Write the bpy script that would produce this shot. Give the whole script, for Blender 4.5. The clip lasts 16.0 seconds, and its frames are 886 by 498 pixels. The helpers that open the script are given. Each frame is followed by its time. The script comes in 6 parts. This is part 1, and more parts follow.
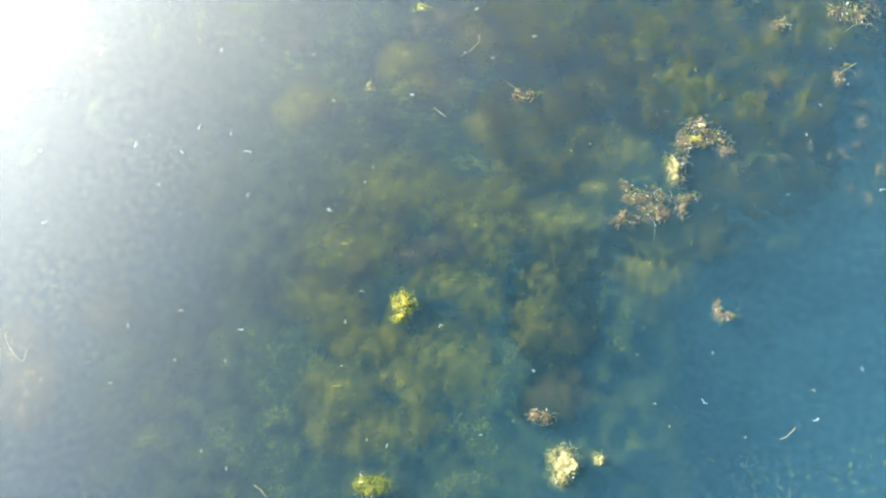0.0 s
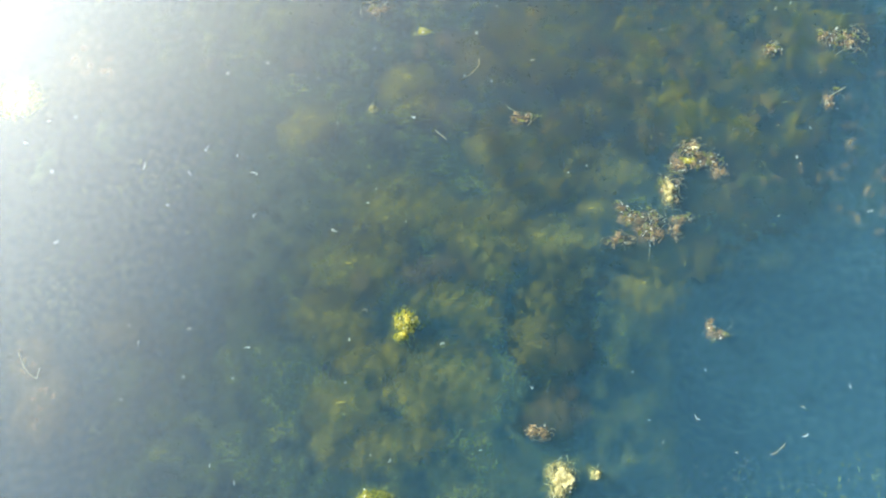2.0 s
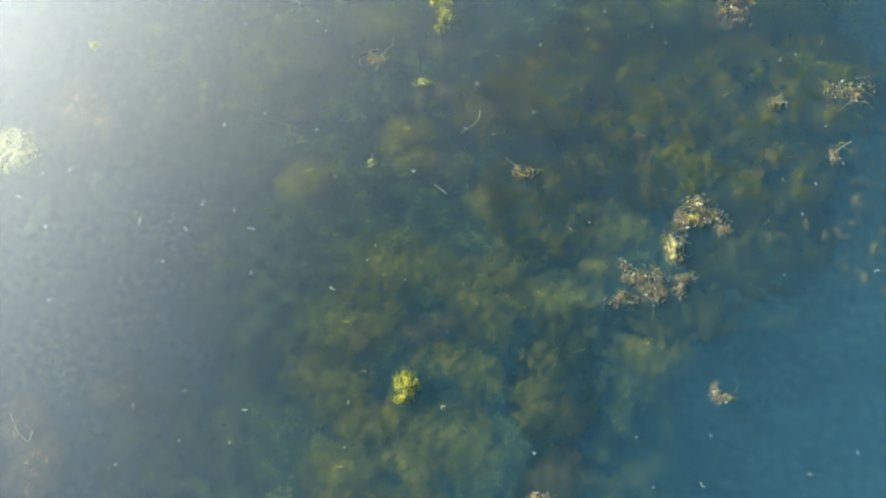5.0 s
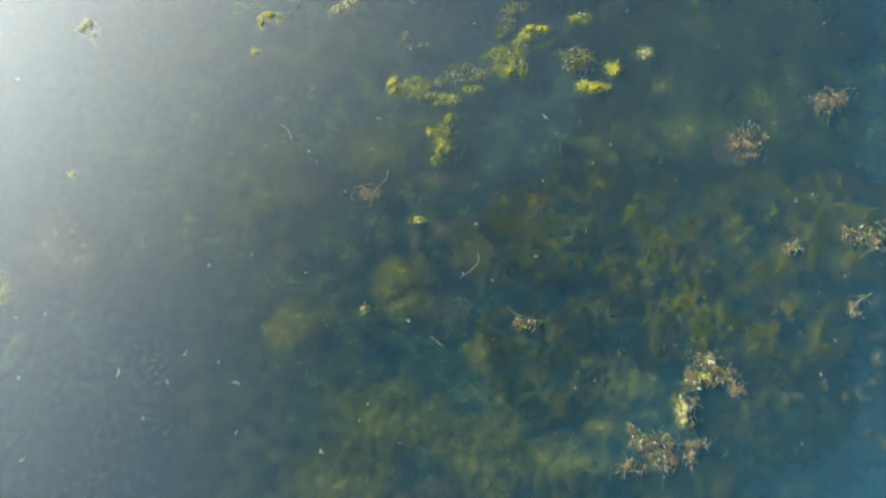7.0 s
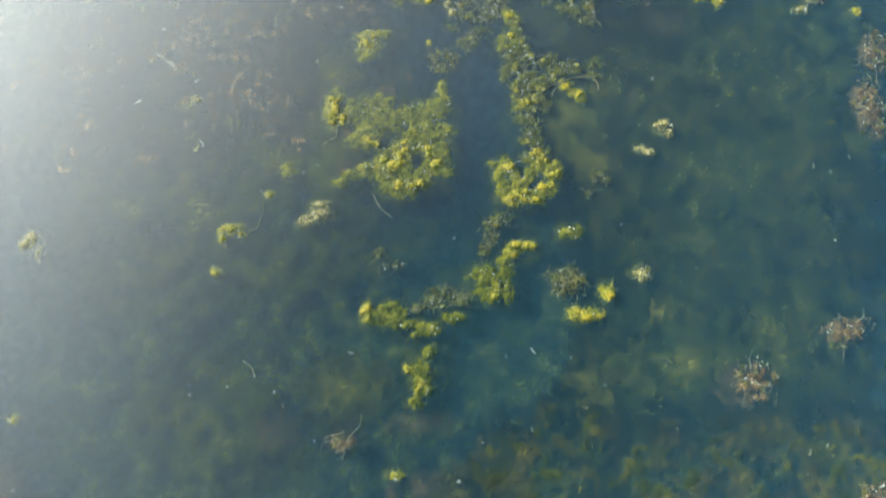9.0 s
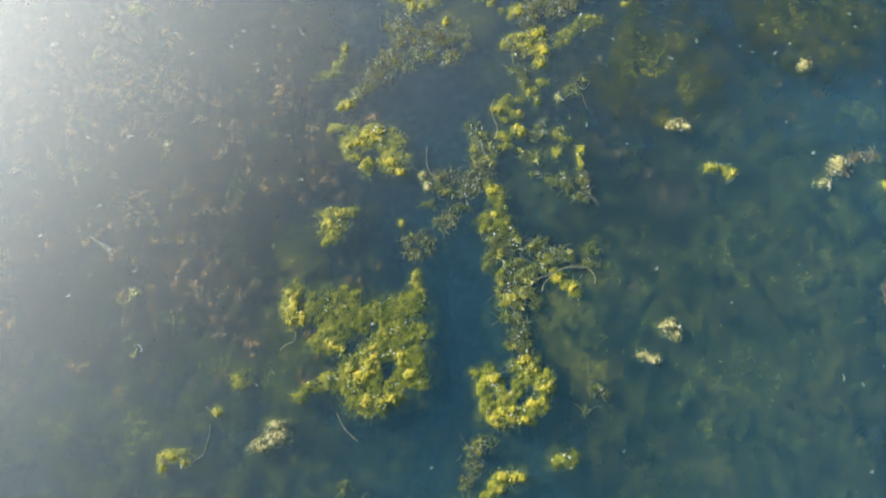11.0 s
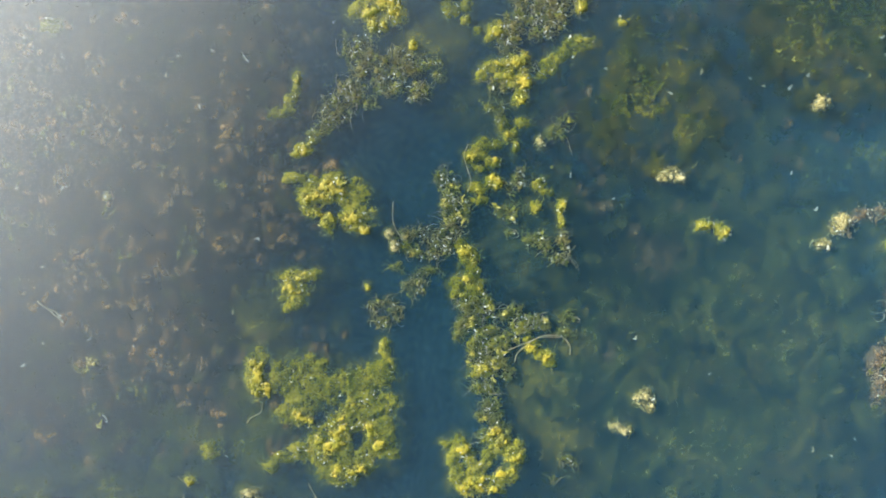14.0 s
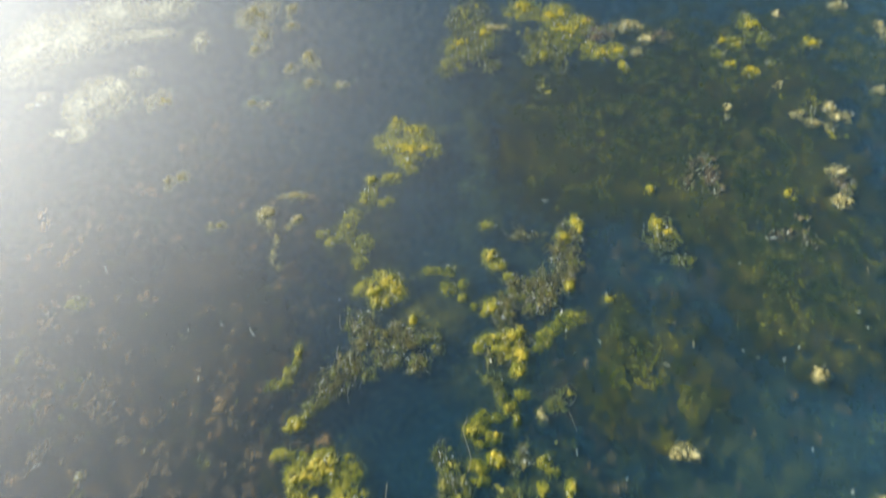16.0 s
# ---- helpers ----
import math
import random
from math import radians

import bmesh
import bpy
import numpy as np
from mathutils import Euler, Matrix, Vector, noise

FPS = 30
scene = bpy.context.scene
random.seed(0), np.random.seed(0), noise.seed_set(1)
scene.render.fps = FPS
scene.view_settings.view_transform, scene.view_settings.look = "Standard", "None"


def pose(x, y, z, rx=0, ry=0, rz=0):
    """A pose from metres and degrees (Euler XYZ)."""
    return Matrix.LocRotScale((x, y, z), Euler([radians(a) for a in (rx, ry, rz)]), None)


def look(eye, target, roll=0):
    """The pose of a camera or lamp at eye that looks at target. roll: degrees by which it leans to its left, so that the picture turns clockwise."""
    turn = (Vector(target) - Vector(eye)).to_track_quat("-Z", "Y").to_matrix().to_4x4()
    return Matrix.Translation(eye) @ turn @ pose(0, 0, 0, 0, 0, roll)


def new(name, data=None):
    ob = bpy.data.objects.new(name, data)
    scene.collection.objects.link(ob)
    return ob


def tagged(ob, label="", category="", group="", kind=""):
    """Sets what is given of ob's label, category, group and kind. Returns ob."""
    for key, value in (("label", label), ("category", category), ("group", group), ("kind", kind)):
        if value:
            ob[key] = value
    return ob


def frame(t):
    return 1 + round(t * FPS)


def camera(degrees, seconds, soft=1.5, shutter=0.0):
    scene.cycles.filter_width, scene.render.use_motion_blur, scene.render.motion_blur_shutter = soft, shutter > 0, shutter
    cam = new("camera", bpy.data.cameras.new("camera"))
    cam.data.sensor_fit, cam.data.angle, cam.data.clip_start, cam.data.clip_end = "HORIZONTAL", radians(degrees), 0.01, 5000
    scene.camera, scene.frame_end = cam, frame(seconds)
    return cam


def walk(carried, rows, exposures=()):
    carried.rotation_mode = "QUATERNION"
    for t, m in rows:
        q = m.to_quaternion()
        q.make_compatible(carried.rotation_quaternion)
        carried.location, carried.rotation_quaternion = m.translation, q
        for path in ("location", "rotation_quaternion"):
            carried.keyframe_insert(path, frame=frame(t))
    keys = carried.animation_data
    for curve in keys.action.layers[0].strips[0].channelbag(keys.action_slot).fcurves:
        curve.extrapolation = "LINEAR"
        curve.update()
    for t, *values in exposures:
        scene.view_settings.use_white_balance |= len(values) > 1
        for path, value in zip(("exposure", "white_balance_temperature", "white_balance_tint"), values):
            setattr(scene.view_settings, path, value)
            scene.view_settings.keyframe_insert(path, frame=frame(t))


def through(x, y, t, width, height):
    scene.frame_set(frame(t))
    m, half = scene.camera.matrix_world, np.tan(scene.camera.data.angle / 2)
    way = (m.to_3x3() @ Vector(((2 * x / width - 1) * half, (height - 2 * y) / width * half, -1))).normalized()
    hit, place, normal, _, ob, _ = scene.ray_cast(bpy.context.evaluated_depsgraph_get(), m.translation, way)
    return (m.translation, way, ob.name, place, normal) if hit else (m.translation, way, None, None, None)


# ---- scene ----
cam = camera(80.4, 16.0, soft=1.9, shutter=0.5)
METRES, EYE, TILT, LEAN, TURN = 9.14, 5.0, -78.0, 2.6, 0.0
ROWS = [
    (0.0, 0.0, 0.0, 0.0, 0.0, 0.0, -0.0),
    (0.5, 0.0001, -0.0067, 0.0015, 0.0, 0.05, 0.0),
    (1.0, 0.0005, -0.0154, 0.0023, 0.06, 0.1, 0.02),
    (1.5, 0.0005, -0.0173, 0.0058, 0.08, 0.26, -0.01),
    (2.0, -0.0011, -0.0167, 0.0212, -0.01, 0.05, 0.05),
    (2.5, -0.0012, -0.0158, 0.0308, 0.01, 0.09, 0.03),
    (3.0, -0.0018, -0.0144, 0.04, -0.02, 0.24, 0.05),
    (3.5, -0.0028, -0.0129, 0.0509, -0.05, 0.15, 0.08),
    (6.0, -0.0025, 0.0057, 0.1527, -0.18, 0.07, 0.12),
    (6.5, -0.0011, 0.016, 0.2056, -0.17, 0.15, 0.09),
    (7.0, 0.0005, 0.026, 0.2534, -0.21, 0.17, 0.06),
    (7.5, 0.0046, 0.0401, 0.32, -0.27, 0.28, 0.15),
    (8.0, 0.0092, 0.0532, 0.3825, -0.4, 0.29, 0.43),
    (8.5, 0.0154, 0.0664, 0.4476, -0.48, 0.27, 0.75),
    (9.0, 0.0218, 0.0808, 0.5194, -0.65, 0.29, 1.04),
    (11.5, 0.0576, 0.1769, 0.7873, -1.05, 0.53, 1.84),
    (12.0, 0.0645, 0.1903, 0.8313, -1.09, 0.51, 1.93),
    (12.5, 0.0711, 0.2019, 0.8766, -1.17, 0.48, 1.98),
    (13.0, 0.0772, 0.208, 0.9059, -1.18, -0.7, 2.0),
    (13.1, 0.0785, 0.209, 0.909, -1.21, -2.0, 2.02),
    (13.2, 0.0797, 0.21, 0.912, -1.27, -6.9, 2.06),
    (13.3, 0.0808, 0.211, 0.9145, -1.34, -11.3, 2.1),
    (13.4, 0.0819, 0.2115, 0.916, -1.37, -11.7, 2.12),
    (13.5, 0.0828, 0.212, 0.9165, -1.38, -11.74, 2.13),
    (14.0, 0.086, 0.2133, 0.9206, -1.42, -11.73, 2.16),
    (14.5, 0.0889, 0.2137, 0.9228, -1.46, -11.69, 2.3),
    (15.0, 0.0899, 0.2156, 0.9276, -1.52, -10.01, 2.41),
    (15.5, 0.0911, 0.2163, 0.9382, -1.3, 2.99, 2.41),
    (16.0, 0.0925, 0.216, 0.9447, -1.01, 14.84, 2.29),
]
EXPOSURES = [
    (0.0, 2.43, 6450, 1), (1.5, 2.38, 6450, 0), (2.0, 2.24, 6450, 0), (3.5, 1.96, 6450, -1), (7.0, 1.55, 6350, -3), (9.0, 1.57, 6350, -2),
    (12.5, 1.62, 6400, 3), (14.5, 1.66, 6350, 3), (15.2, 1.57, 6450, 4), (16.0, 1.38, 6600, 5),
]
walk(cam, [(t, pose(0, 0, EYE, TILT, LEAN, TURN) @ pose(METRES * x, METRES * y, METRES * z, 90 + pitch, roll, yaw)) for t, x, y, z, yaw, pitch, roll in ROWS], EXPOSURES)

# ---- light: low morning sun ahead and to one side, clear sky ----
SUN_UP, SUN_SIDE = 21.0, 59.0
world = bpy.data.worlds.new("sky")
scene.world = world
world.use_nodes = True
wn = world.node_tree
sky = wn.nodes.new("ShaderNodeTexSky")
sky.sky_type = "NISHITA"
sky.sun_disc = False
sky.sun_elevation, sky.sun_rotation = radians(SUN_UP), radians(360 - SUN_SIDE)
wn.nodes["Background"].inputs["Strength"].default_value = 0.10
wn.links.new(sky.outputs[0], wn.nodes["Background"].inputs["Color"])
sun_data = bpy.data.lights.new("sun", "SUN")
sun_data.energy, sun_data.angle, sun_data.color = 5.0, radians(0.5), (1.0, 0.985, 0.965)
sun = new("sun", sun_data)
to_sun = Vector((-math.sin(radians(SUN_SIDE)) * math.cos(radians(SUN_UP)), math.cos(radians(SUN_SIDE)) * math.cos(radians(SUN_UP)), math.sin(radians(SUN_UP))))
sun.matrix_world = look((to_sun * 60)[:], (0, 0, 0))


# ---- materials ----
def plant_material(name, ramp, rough=0.55, scale=9.0, island=0.55, spec=0.4, through=0.25):
    """Wet plant matter: colour from broad stains, fine grain and a value for each loose piece."""
    m = bpy.data.materials.new(name)
    m.use_nodes = True
    t = m.node_tree
    n, l = t.nodes, t.links
    bsdf = n["Principled BSDF"]
    out = n["Material Output"]
    co = n.new("ShaderNodeTexCoord")
    broad = n.new("ShaderNodeTexNoise")
    broad.inputs["Scale"].default_value, broad.inputs["Detail"].default_value = scale, 4
    fine = n.new("ShaderNodeTexNoise")
    fine.inputs["Scale"].default_value, fine.inputs["Detail"].default_value = scale * 9, 3
    for k in (broad, fine):
        l.new(co.outputs["Object"], k.inputs["Vector"])
    geo = n.new("ShaderNodeNewGeometry")
    a = n.new("ShaderNodeMix")
    a.inputs[0].default_value = 0.4
    l.new(broad.outputs[0], a.inputs[2])
    l.new(fine.outputs[0], a.inputs[3])
    b = n.new("ShaderNodeMix")
    b.inputs[0].default_value = island
    l.new(a.outputs[0], b.inputs[2])
    l.new(geo.outputs["Random Per Island"], b.inputs[3])
    r = n.new("ShaderNodeValToRGB")
    e = r.color_ramp.elements
    e[0].position, e[0].color = ramp[0][0], (*ramp[0][1], 1)
    e[1].position, e[1].color = ramp[-1][0], (*ramp[-1][1], 1)
    for p, c in ramp[1:-1]:
        e.new(p).color = (*c, 1)
    l.new(b.outputs[0], r.inputs[0])
    l.new(r.outputs[0], bsdf.inputs["Base Color"])
    bsdf.inputs["Roughness"].default_value = rough
    bsdf.inputs["Diffuse Roughness"].default_value = 0.6
    bsdf.inputs["Specular IOR Level"].default_value = spec
    bump = n.new("ShaderNodeBump")
    bump.inputs["Strength"].default_value, bump.inputs["Distance"].default_value = 0.6, 0.01
    l.new(fine.outputs[0], bump.inputs["Height"])
    l.new(bump.outputs[0], bsdf.inputs["Normal"])
    if through:
        tr = n.new("ShaderNodeBsdfTranslucent")
        l.new(r.outputs[0], tr.inputs["Color"])
        mix = n.new("ShaderNodeMixShader")
        mix.inputs[0].default_value = through
        l.new(bsdf.outputs[0], mix.inputs[1])
        l.new(tr.outputs[0], mix.inputs[2])
        l.new(mix.outputs[0], out.inputs["Surface"])
    return m


YELLOW = plant_material("yellow_algae", [(0.25, (0.16, 0.16, 0.025)), (0.45, (0.34, 0.31, 0.045)), (0.62, (0.54, 0.46, 0.07)), (0.85, (0.74, 0.66, 0.22))], 0.5, 8)
GREEN = plant_material("green_algae", [(0.25, (0.075, 0.095, 0.012)), (0.5, (0.18, 0.19, 0.025)), (0.7, (0.35, 0.33, 0.045)), (0.9, (0.62, 0.56, 0.12))], 0.5, 9)
PALE = plant_material("pale_algae", [(0.25, (0.26, 0.22, 0.09)), (0.5, (0.52, 0.43, 0.17)), (0.8, (0.80, 0.70, 0.38))], 0.5, 10)
BROWN = plant_material("brown_weed", [(0.30, (0.085, 0.078, 0.024)), (0.44, (0.20, 0.170, 0.05)), (0.54, (0.35, 0.30, 0.095)), (0.66, (0.58, 0.52, 0.24))], 0.45, 14, island=0.18, through=0.55)
RUSSET = plant_material("reddish_weed", [(0.30, (0.10, 0.070, 0.032)), (0.44, (0.23, 0.160, 0.078)), (0.54, (0.39, 0.28, 0.145)), (0.66, (0.60, 0.48, 0.30))], 0.5, 14, island=0.18, through=0.5)
OLIVE = plant_material("olive_weed", [(0.30, (0.075, 0.09, 0.02)), (0.45, (0.17, 0.18, 0.045)), (0.56, (0.28, 0.275, 0.08)), (0.72, (0.48, 0.45, 0.18))], 0.5, 14, island=0.18, through=0.55)
BLADE = plant_material("pale_leaf", [(0.2, (0.30, 0.27, 0.15)), (0.5, (0.58, 0.55, 0.38)), (0.8, (0.86, 0.85, 0.74))], 0.35, 20)
SCRAP = plant_material("dead_leaf", [(0.2, (0.22, 0.22, 0.17)), (0.55, (0.44, 0.44, 0.38)), (0.9, (0.78, 0.78, 0.72))], 0.4, 20)
STEM = plant_material("weed_stem", [(0.2, (0.10, 0.09, 0.045)), (0.55, (0.28, 0.245, 0.14)), (0.9, (0.54, 0.48, 0.31))], 0.45, 20)
DEEP_OLIVE = plant_material("sunken_olive_weed", [(0.2, (0.12, 0.12, 0.03)), (0.5, (0.26, 0.24, 0.05)), (0.8, (0.42, 0.37, 0.09))], 0.8, 4, island=0.3, spec=0.1)
DEEP_BROWN = plant_material("sunken_brown_weed", [(0.2, (0.08, 0.07, 0.045)), (0.5, (0.23, 0.17, 0.10)), (0.8, (0.40, 0.29, 0.17))], 0.8, 4, island=0.3, spec=0.1)
MUD = plant_material("lake_bed_growth", [(0.36, (0.035, 0.045, 0.02)), (0.48, (0.12, 0.12, 0.035)), (0.56, (0.22, 0.20, 0.05)), (0.66, (0.30, 0.22, 0.10))], 0.9, 1.1, island=0.0, spec=0.1, through=0)


def hazy_material(name, ramp, scale=5.0, rough=0.9, wet=0.0):
    """Hair-fine weed, too thin to hide what lies behind: it covers as much as its density says."""
    m = plant_material(name, ramp, rough, scale, island=0.0, spec=wet, through=0.3)
    n, l = m.node_tree.nodes, m.node_tree.links
    density = n.new("ShaderNodeAttribute")
    density.attribute_name = "cover"
    wisps = n.new("ShaderNodeTexNoise")
    wisps.inputs["Scale"].default_value, wisps.inputs["Detail"].default_value, wisps.inputs["Distortion"].default_value = 26, 4, 1.2
    l.new(n["Texture Coordinate"].outputs["Object"], wisps.inputs["Vector"])
    spread = n.new("ShaderNodeMapRange")
    spread.inputs[1].default_value, spread.inputs[2].default_value = 0.36, 0.64
    spread.inputs[3].default_value, spread.inputs[4].default_value = 0.6, 1.2
    l.new(wisps.outputs[0], spread.inputs[0])
    hair = n.new("ShaderNodeMath")
    hair.operation, hair.use_clamp = "MULTIPLY", True
    l.new(density.outputs["Fac"], hair.inputs[0])
    l.new(spread.outputs[0], hair.inputs[1])
    clear = n.new("ShaderNodeBsdfTransparent")
    mix = n.new("ShaderNodeMixShader")
    l.new(hair.outputs[0], mix.inputs[0])
    l.new(clear.outputs[0], mix.inputs[1])
    l.new(n["Material Output"].inputs["Surface"].links[0].from_socket, mix.inputs[2])
    l.new(mix.outputs[0], n["Material Output"].inputs["Surface"])
    return m


HAZE = {"olive": hazy_material("olive_weed_haze", [(0.38, (0.11, 0.092, 0.010)), (0.5, (0.25, 0.20, 0.018)), (0.62, (0.43, 0.33, 0.032))]),
        "brown": hazy_material("brown_weed_haze", [(0.38, (0.09, 0.062, 0.024)), (0.5, (0.19, 0.125, 0.048)), (0.62, (0.34, 0.22, 0.09))]),
        "drab": hazy_material("drab_weed_haze", [(0.38, (0.125, 0.078, 0.036)), (0.5, (0.275, 0.168, 0.076)), (0.62, (0.46, 0.29, 0.135))]),
        "moss": hazy_material("dark_moss_haze", [(0.38, (0.028, 0.038, 0.006)), (0.5, (0.085, 0.092, 0.011)), (0.62, (0.19, 0.165, 0.025))], 3.0),
        "dark": hazy_material("peaty_weed_haze", [(0.38, (0.014, 0.022, 0.006)), (0.5, (0.042, 0.050, 0.010)), (0.62, (0.11, 0.100, 0.018))], 5.0),
        "weed": hazy_material("tangled_weed_haze", [(0.38, (0.060, 0.062, 0.016)), (0.5, (0.145, 0.140, 0.034)), (0.62, (0.29, 0.265, 0.075))], 14.0),
        "yellow": hazy_material("yellow_algae_haze", [(0.36, (0.10, 0.115, 0.012)), (0.5, (0.26, 0.235, 0.022)), (0.64, (0.50, 0.40, 0.04))], 7.0),
        "pale": hazy_material("pale_algae_haze", [(0.38, (0.13, 0.115, 0.045)), (0.5, (0.26, 0.22, 0.08)), (0.62, (0.46, 0.39, 0.17))], 12.0),
        "green": hazy_material("green_algae_haze", [(0.38, (0.08, 0.095, 0.010)), (0.5, (0.20, 0.19, 0.018)), (0.62, (0.37, 0.31, 0.035))], 9.0)}


CROWNS = {"yellow": hazy_material("yellow_algae_crest", [(0.34, (0.19, 0.20, 0.02)), (0.46, (0.38, 0.34, 0.03)), (0.57, (0.62, 0.46, 0.035)), (0.72, (0.80, 0.64, 0.10))], 8.0, 0.6, 0.5),
          "pale": hazy_material("pale_algae_crest", [(0.36, (0.22, 0.19, 0.07)), (0.5, (0.48, 0.40, 0.15)), (0.62, (0.78, 0.68, 0.36))], 14.0, 0.6, 0.6)}


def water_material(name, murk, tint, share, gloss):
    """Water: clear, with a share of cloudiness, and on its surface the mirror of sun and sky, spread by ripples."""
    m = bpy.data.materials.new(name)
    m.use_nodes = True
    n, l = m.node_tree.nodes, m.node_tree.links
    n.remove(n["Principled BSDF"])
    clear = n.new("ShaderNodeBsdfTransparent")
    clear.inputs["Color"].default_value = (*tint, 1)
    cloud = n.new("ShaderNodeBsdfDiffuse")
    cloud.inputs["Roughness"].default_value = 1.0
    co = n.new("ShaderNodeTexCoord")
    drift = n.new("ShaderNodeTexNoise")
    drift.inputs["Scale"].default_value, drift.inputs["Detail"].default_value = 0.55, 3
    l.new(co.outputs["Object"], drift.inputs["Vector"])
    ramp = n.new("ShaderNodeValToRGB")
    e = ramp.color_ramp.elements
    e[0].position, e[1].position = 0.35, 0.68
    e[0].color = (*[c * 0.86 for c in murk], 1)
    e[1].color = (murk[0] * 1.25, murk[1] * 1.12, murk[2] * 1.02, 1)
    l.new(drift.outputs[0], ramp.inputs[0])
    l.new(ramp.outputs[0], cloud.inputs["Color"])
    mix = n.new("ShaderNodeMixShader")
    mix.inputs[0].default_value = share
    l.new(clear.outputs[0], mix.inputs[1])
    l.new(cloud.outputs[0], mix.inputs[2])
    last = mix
    for amount, rough in gloss:
        g = n.new("ShaderNodeBsdfGlossy")
        g.distribution = "BECKMANN"
        g.inputs["Roughness"].default_value = rough
        facing = n.new("ShaderNodeLayerWeight")
        facing.inputs["Blend"].default_value = 0.5
        steep = n.new("ShaderNodeMath")
        steep.operation = "POWER"
        steep.inputs[1].default_value = 1.1
        l.new(facing.outputs["Facing"], steep.inputs[0])
        mul = n.new("ShaderNodeMath")
        mul.operation = "MULTIPLY_ADD"
        mul.inputs[1].default_value, mul.inputs[2].default_value = 0.145 * amount, 0.002 * amount
        l.new(steep.outputs[0], mul.inputs[0])
        over = n.new("ShaderNodeMixShader")
        l.new(mul.outputs[0], over.inputs[0])
        l.new(last.outputs[0], over.inputs[1])
        l.new(g.outputs[0], over.inputs[2])
        last = over
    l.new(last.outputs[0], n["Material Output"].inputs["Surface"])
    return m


SURFACE = water_material("lake_surface", (0.035, 0.20, 0.29), (0.95, 0.98, 0.97), 0.05, ((1.85, 0.68), (0.04, 0.36)))
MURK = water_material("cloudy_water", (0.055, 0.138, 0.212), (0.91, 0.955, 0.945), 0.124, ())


# ---- mesh helpers ----
def lattice(ix, iy, seed):
    h = (ix * 374761393 + iy * 668265263 + seed * 974711) & 0xFFFFFFFF
    h = ((h ^ (h >> 13)) * 1274126177) & 0xFFFFFFFF
    return ((h ^ (h >> 16)) & 0xFFFF) / 65535.0


def value_noise(x, y, seed=0):
    ix, iy = np.floor(x).astype(np.int64), np.floor(y).astype(np.int64)
    fx, fy = x - ix, y - iy
    fx, fy = fx * fx * (3 - 2 * fx), fy * fy * (3 - 2 * fy)
    a, b = lattice(ix, iy, seed), lattice(ix + 1, iy, seed)
    c, d = lattice(ix, iy + 1, seed), lattice(ix + 1, iy + 1, seed)
    return (a * (1 - fx) + b * fx) * (1 - fy) + (c * (1 - fx) + d * fx) * fy


def fbm(x, y, seed=0, octaves=3):
    total, weight = 0.0, 0.0
    for k in range(octaves):
        total = total + value_noise(x * 2 ** k, y * 2 ** k, seed + 17 * k) * 0.5 ** k
        weight += 0.5 ** k
    return total / weight


def mesh_object(name, verts, faces, material, parent=None, label="", smooth=True, kind=""):
    me = bpy.data.meshes.new(name)
    me.from_pydata(np.asarray(verts, float).tolist(), [], [list(map(int, f)) for f in faces] if isinstance(faces, list) else faces.tolist())
    me.materials.append(material)
    if smooth:
        me.polygons.foreach_set("use_smooth", np.ones(len(me.polygons), bool))
    me.update()
    ob = new(name, me)
    if parent is not None:
        ob.parent = parent
    if label:
        ob["label"] = label
    if kind:
        ob["kind"] = kind
    return ob


def anchor(name, x, y, z=0.0):
    ob = new(name)
    ob.location = (x, y, z)
    ob.empty_display_size = 0.05
    return ob


def leaves(rng, c, length, width, flat=0.5, curl=0.35):
    """Small bent leaf blades, six corners each, round the points c. flat: how far they lie level."""
    n = len(c)
    yaw = rng.uniform(0, 2 * np.pi, n)
    d = np.stack([np.cos(yaw), np.sin(yaw), rng.normal(0, 1 - flat, n) * 0.8], 1)
    d /= np.linalg.norm(d, axis=1)[:, None]
    up = np.stack([rng.normal(0, 1 - flat, n), rng.normal(0, 1 - flat, n), np.ones(n)], 1)
    s = np.cross(d, up)
    s /= np.linalg.norm(s, axis=1)[:, None]
    u = np.cross(s, d)
    L = (length * rng.uniform(0.55, 1.35, n))[:, None]
    W = (width * rng.uniform(0.6, 1.4, n))[:, None]
    k = (curl * rng.uniform(-0.4, 1, n))[:, None] * L
    tip = rng.uniform(0.15, 0.7, n)[:, None]
    rows = [c - d * L * 0.5 - s * W * 0.25, c - d * L * 0.5 + s * W * 0.25,
            c + s * W * 0.5 + u * k * 0.5, c - s * W * 0.5 + u * k * 0.5,
            c + d * L * 0.5 + s * W * 0.5 * tip, c + d * L * 0.5 - s * W * 0.5 * tip]
    v = np.stack(rows, 1).reshape(-1, 3)
    base = np.arange(n)[:, None] * 6
    f = np.concatenate([base + np.array([0, 1, 2, 3]), base + np.array([3, 2, 4, 5])])
    return v, f


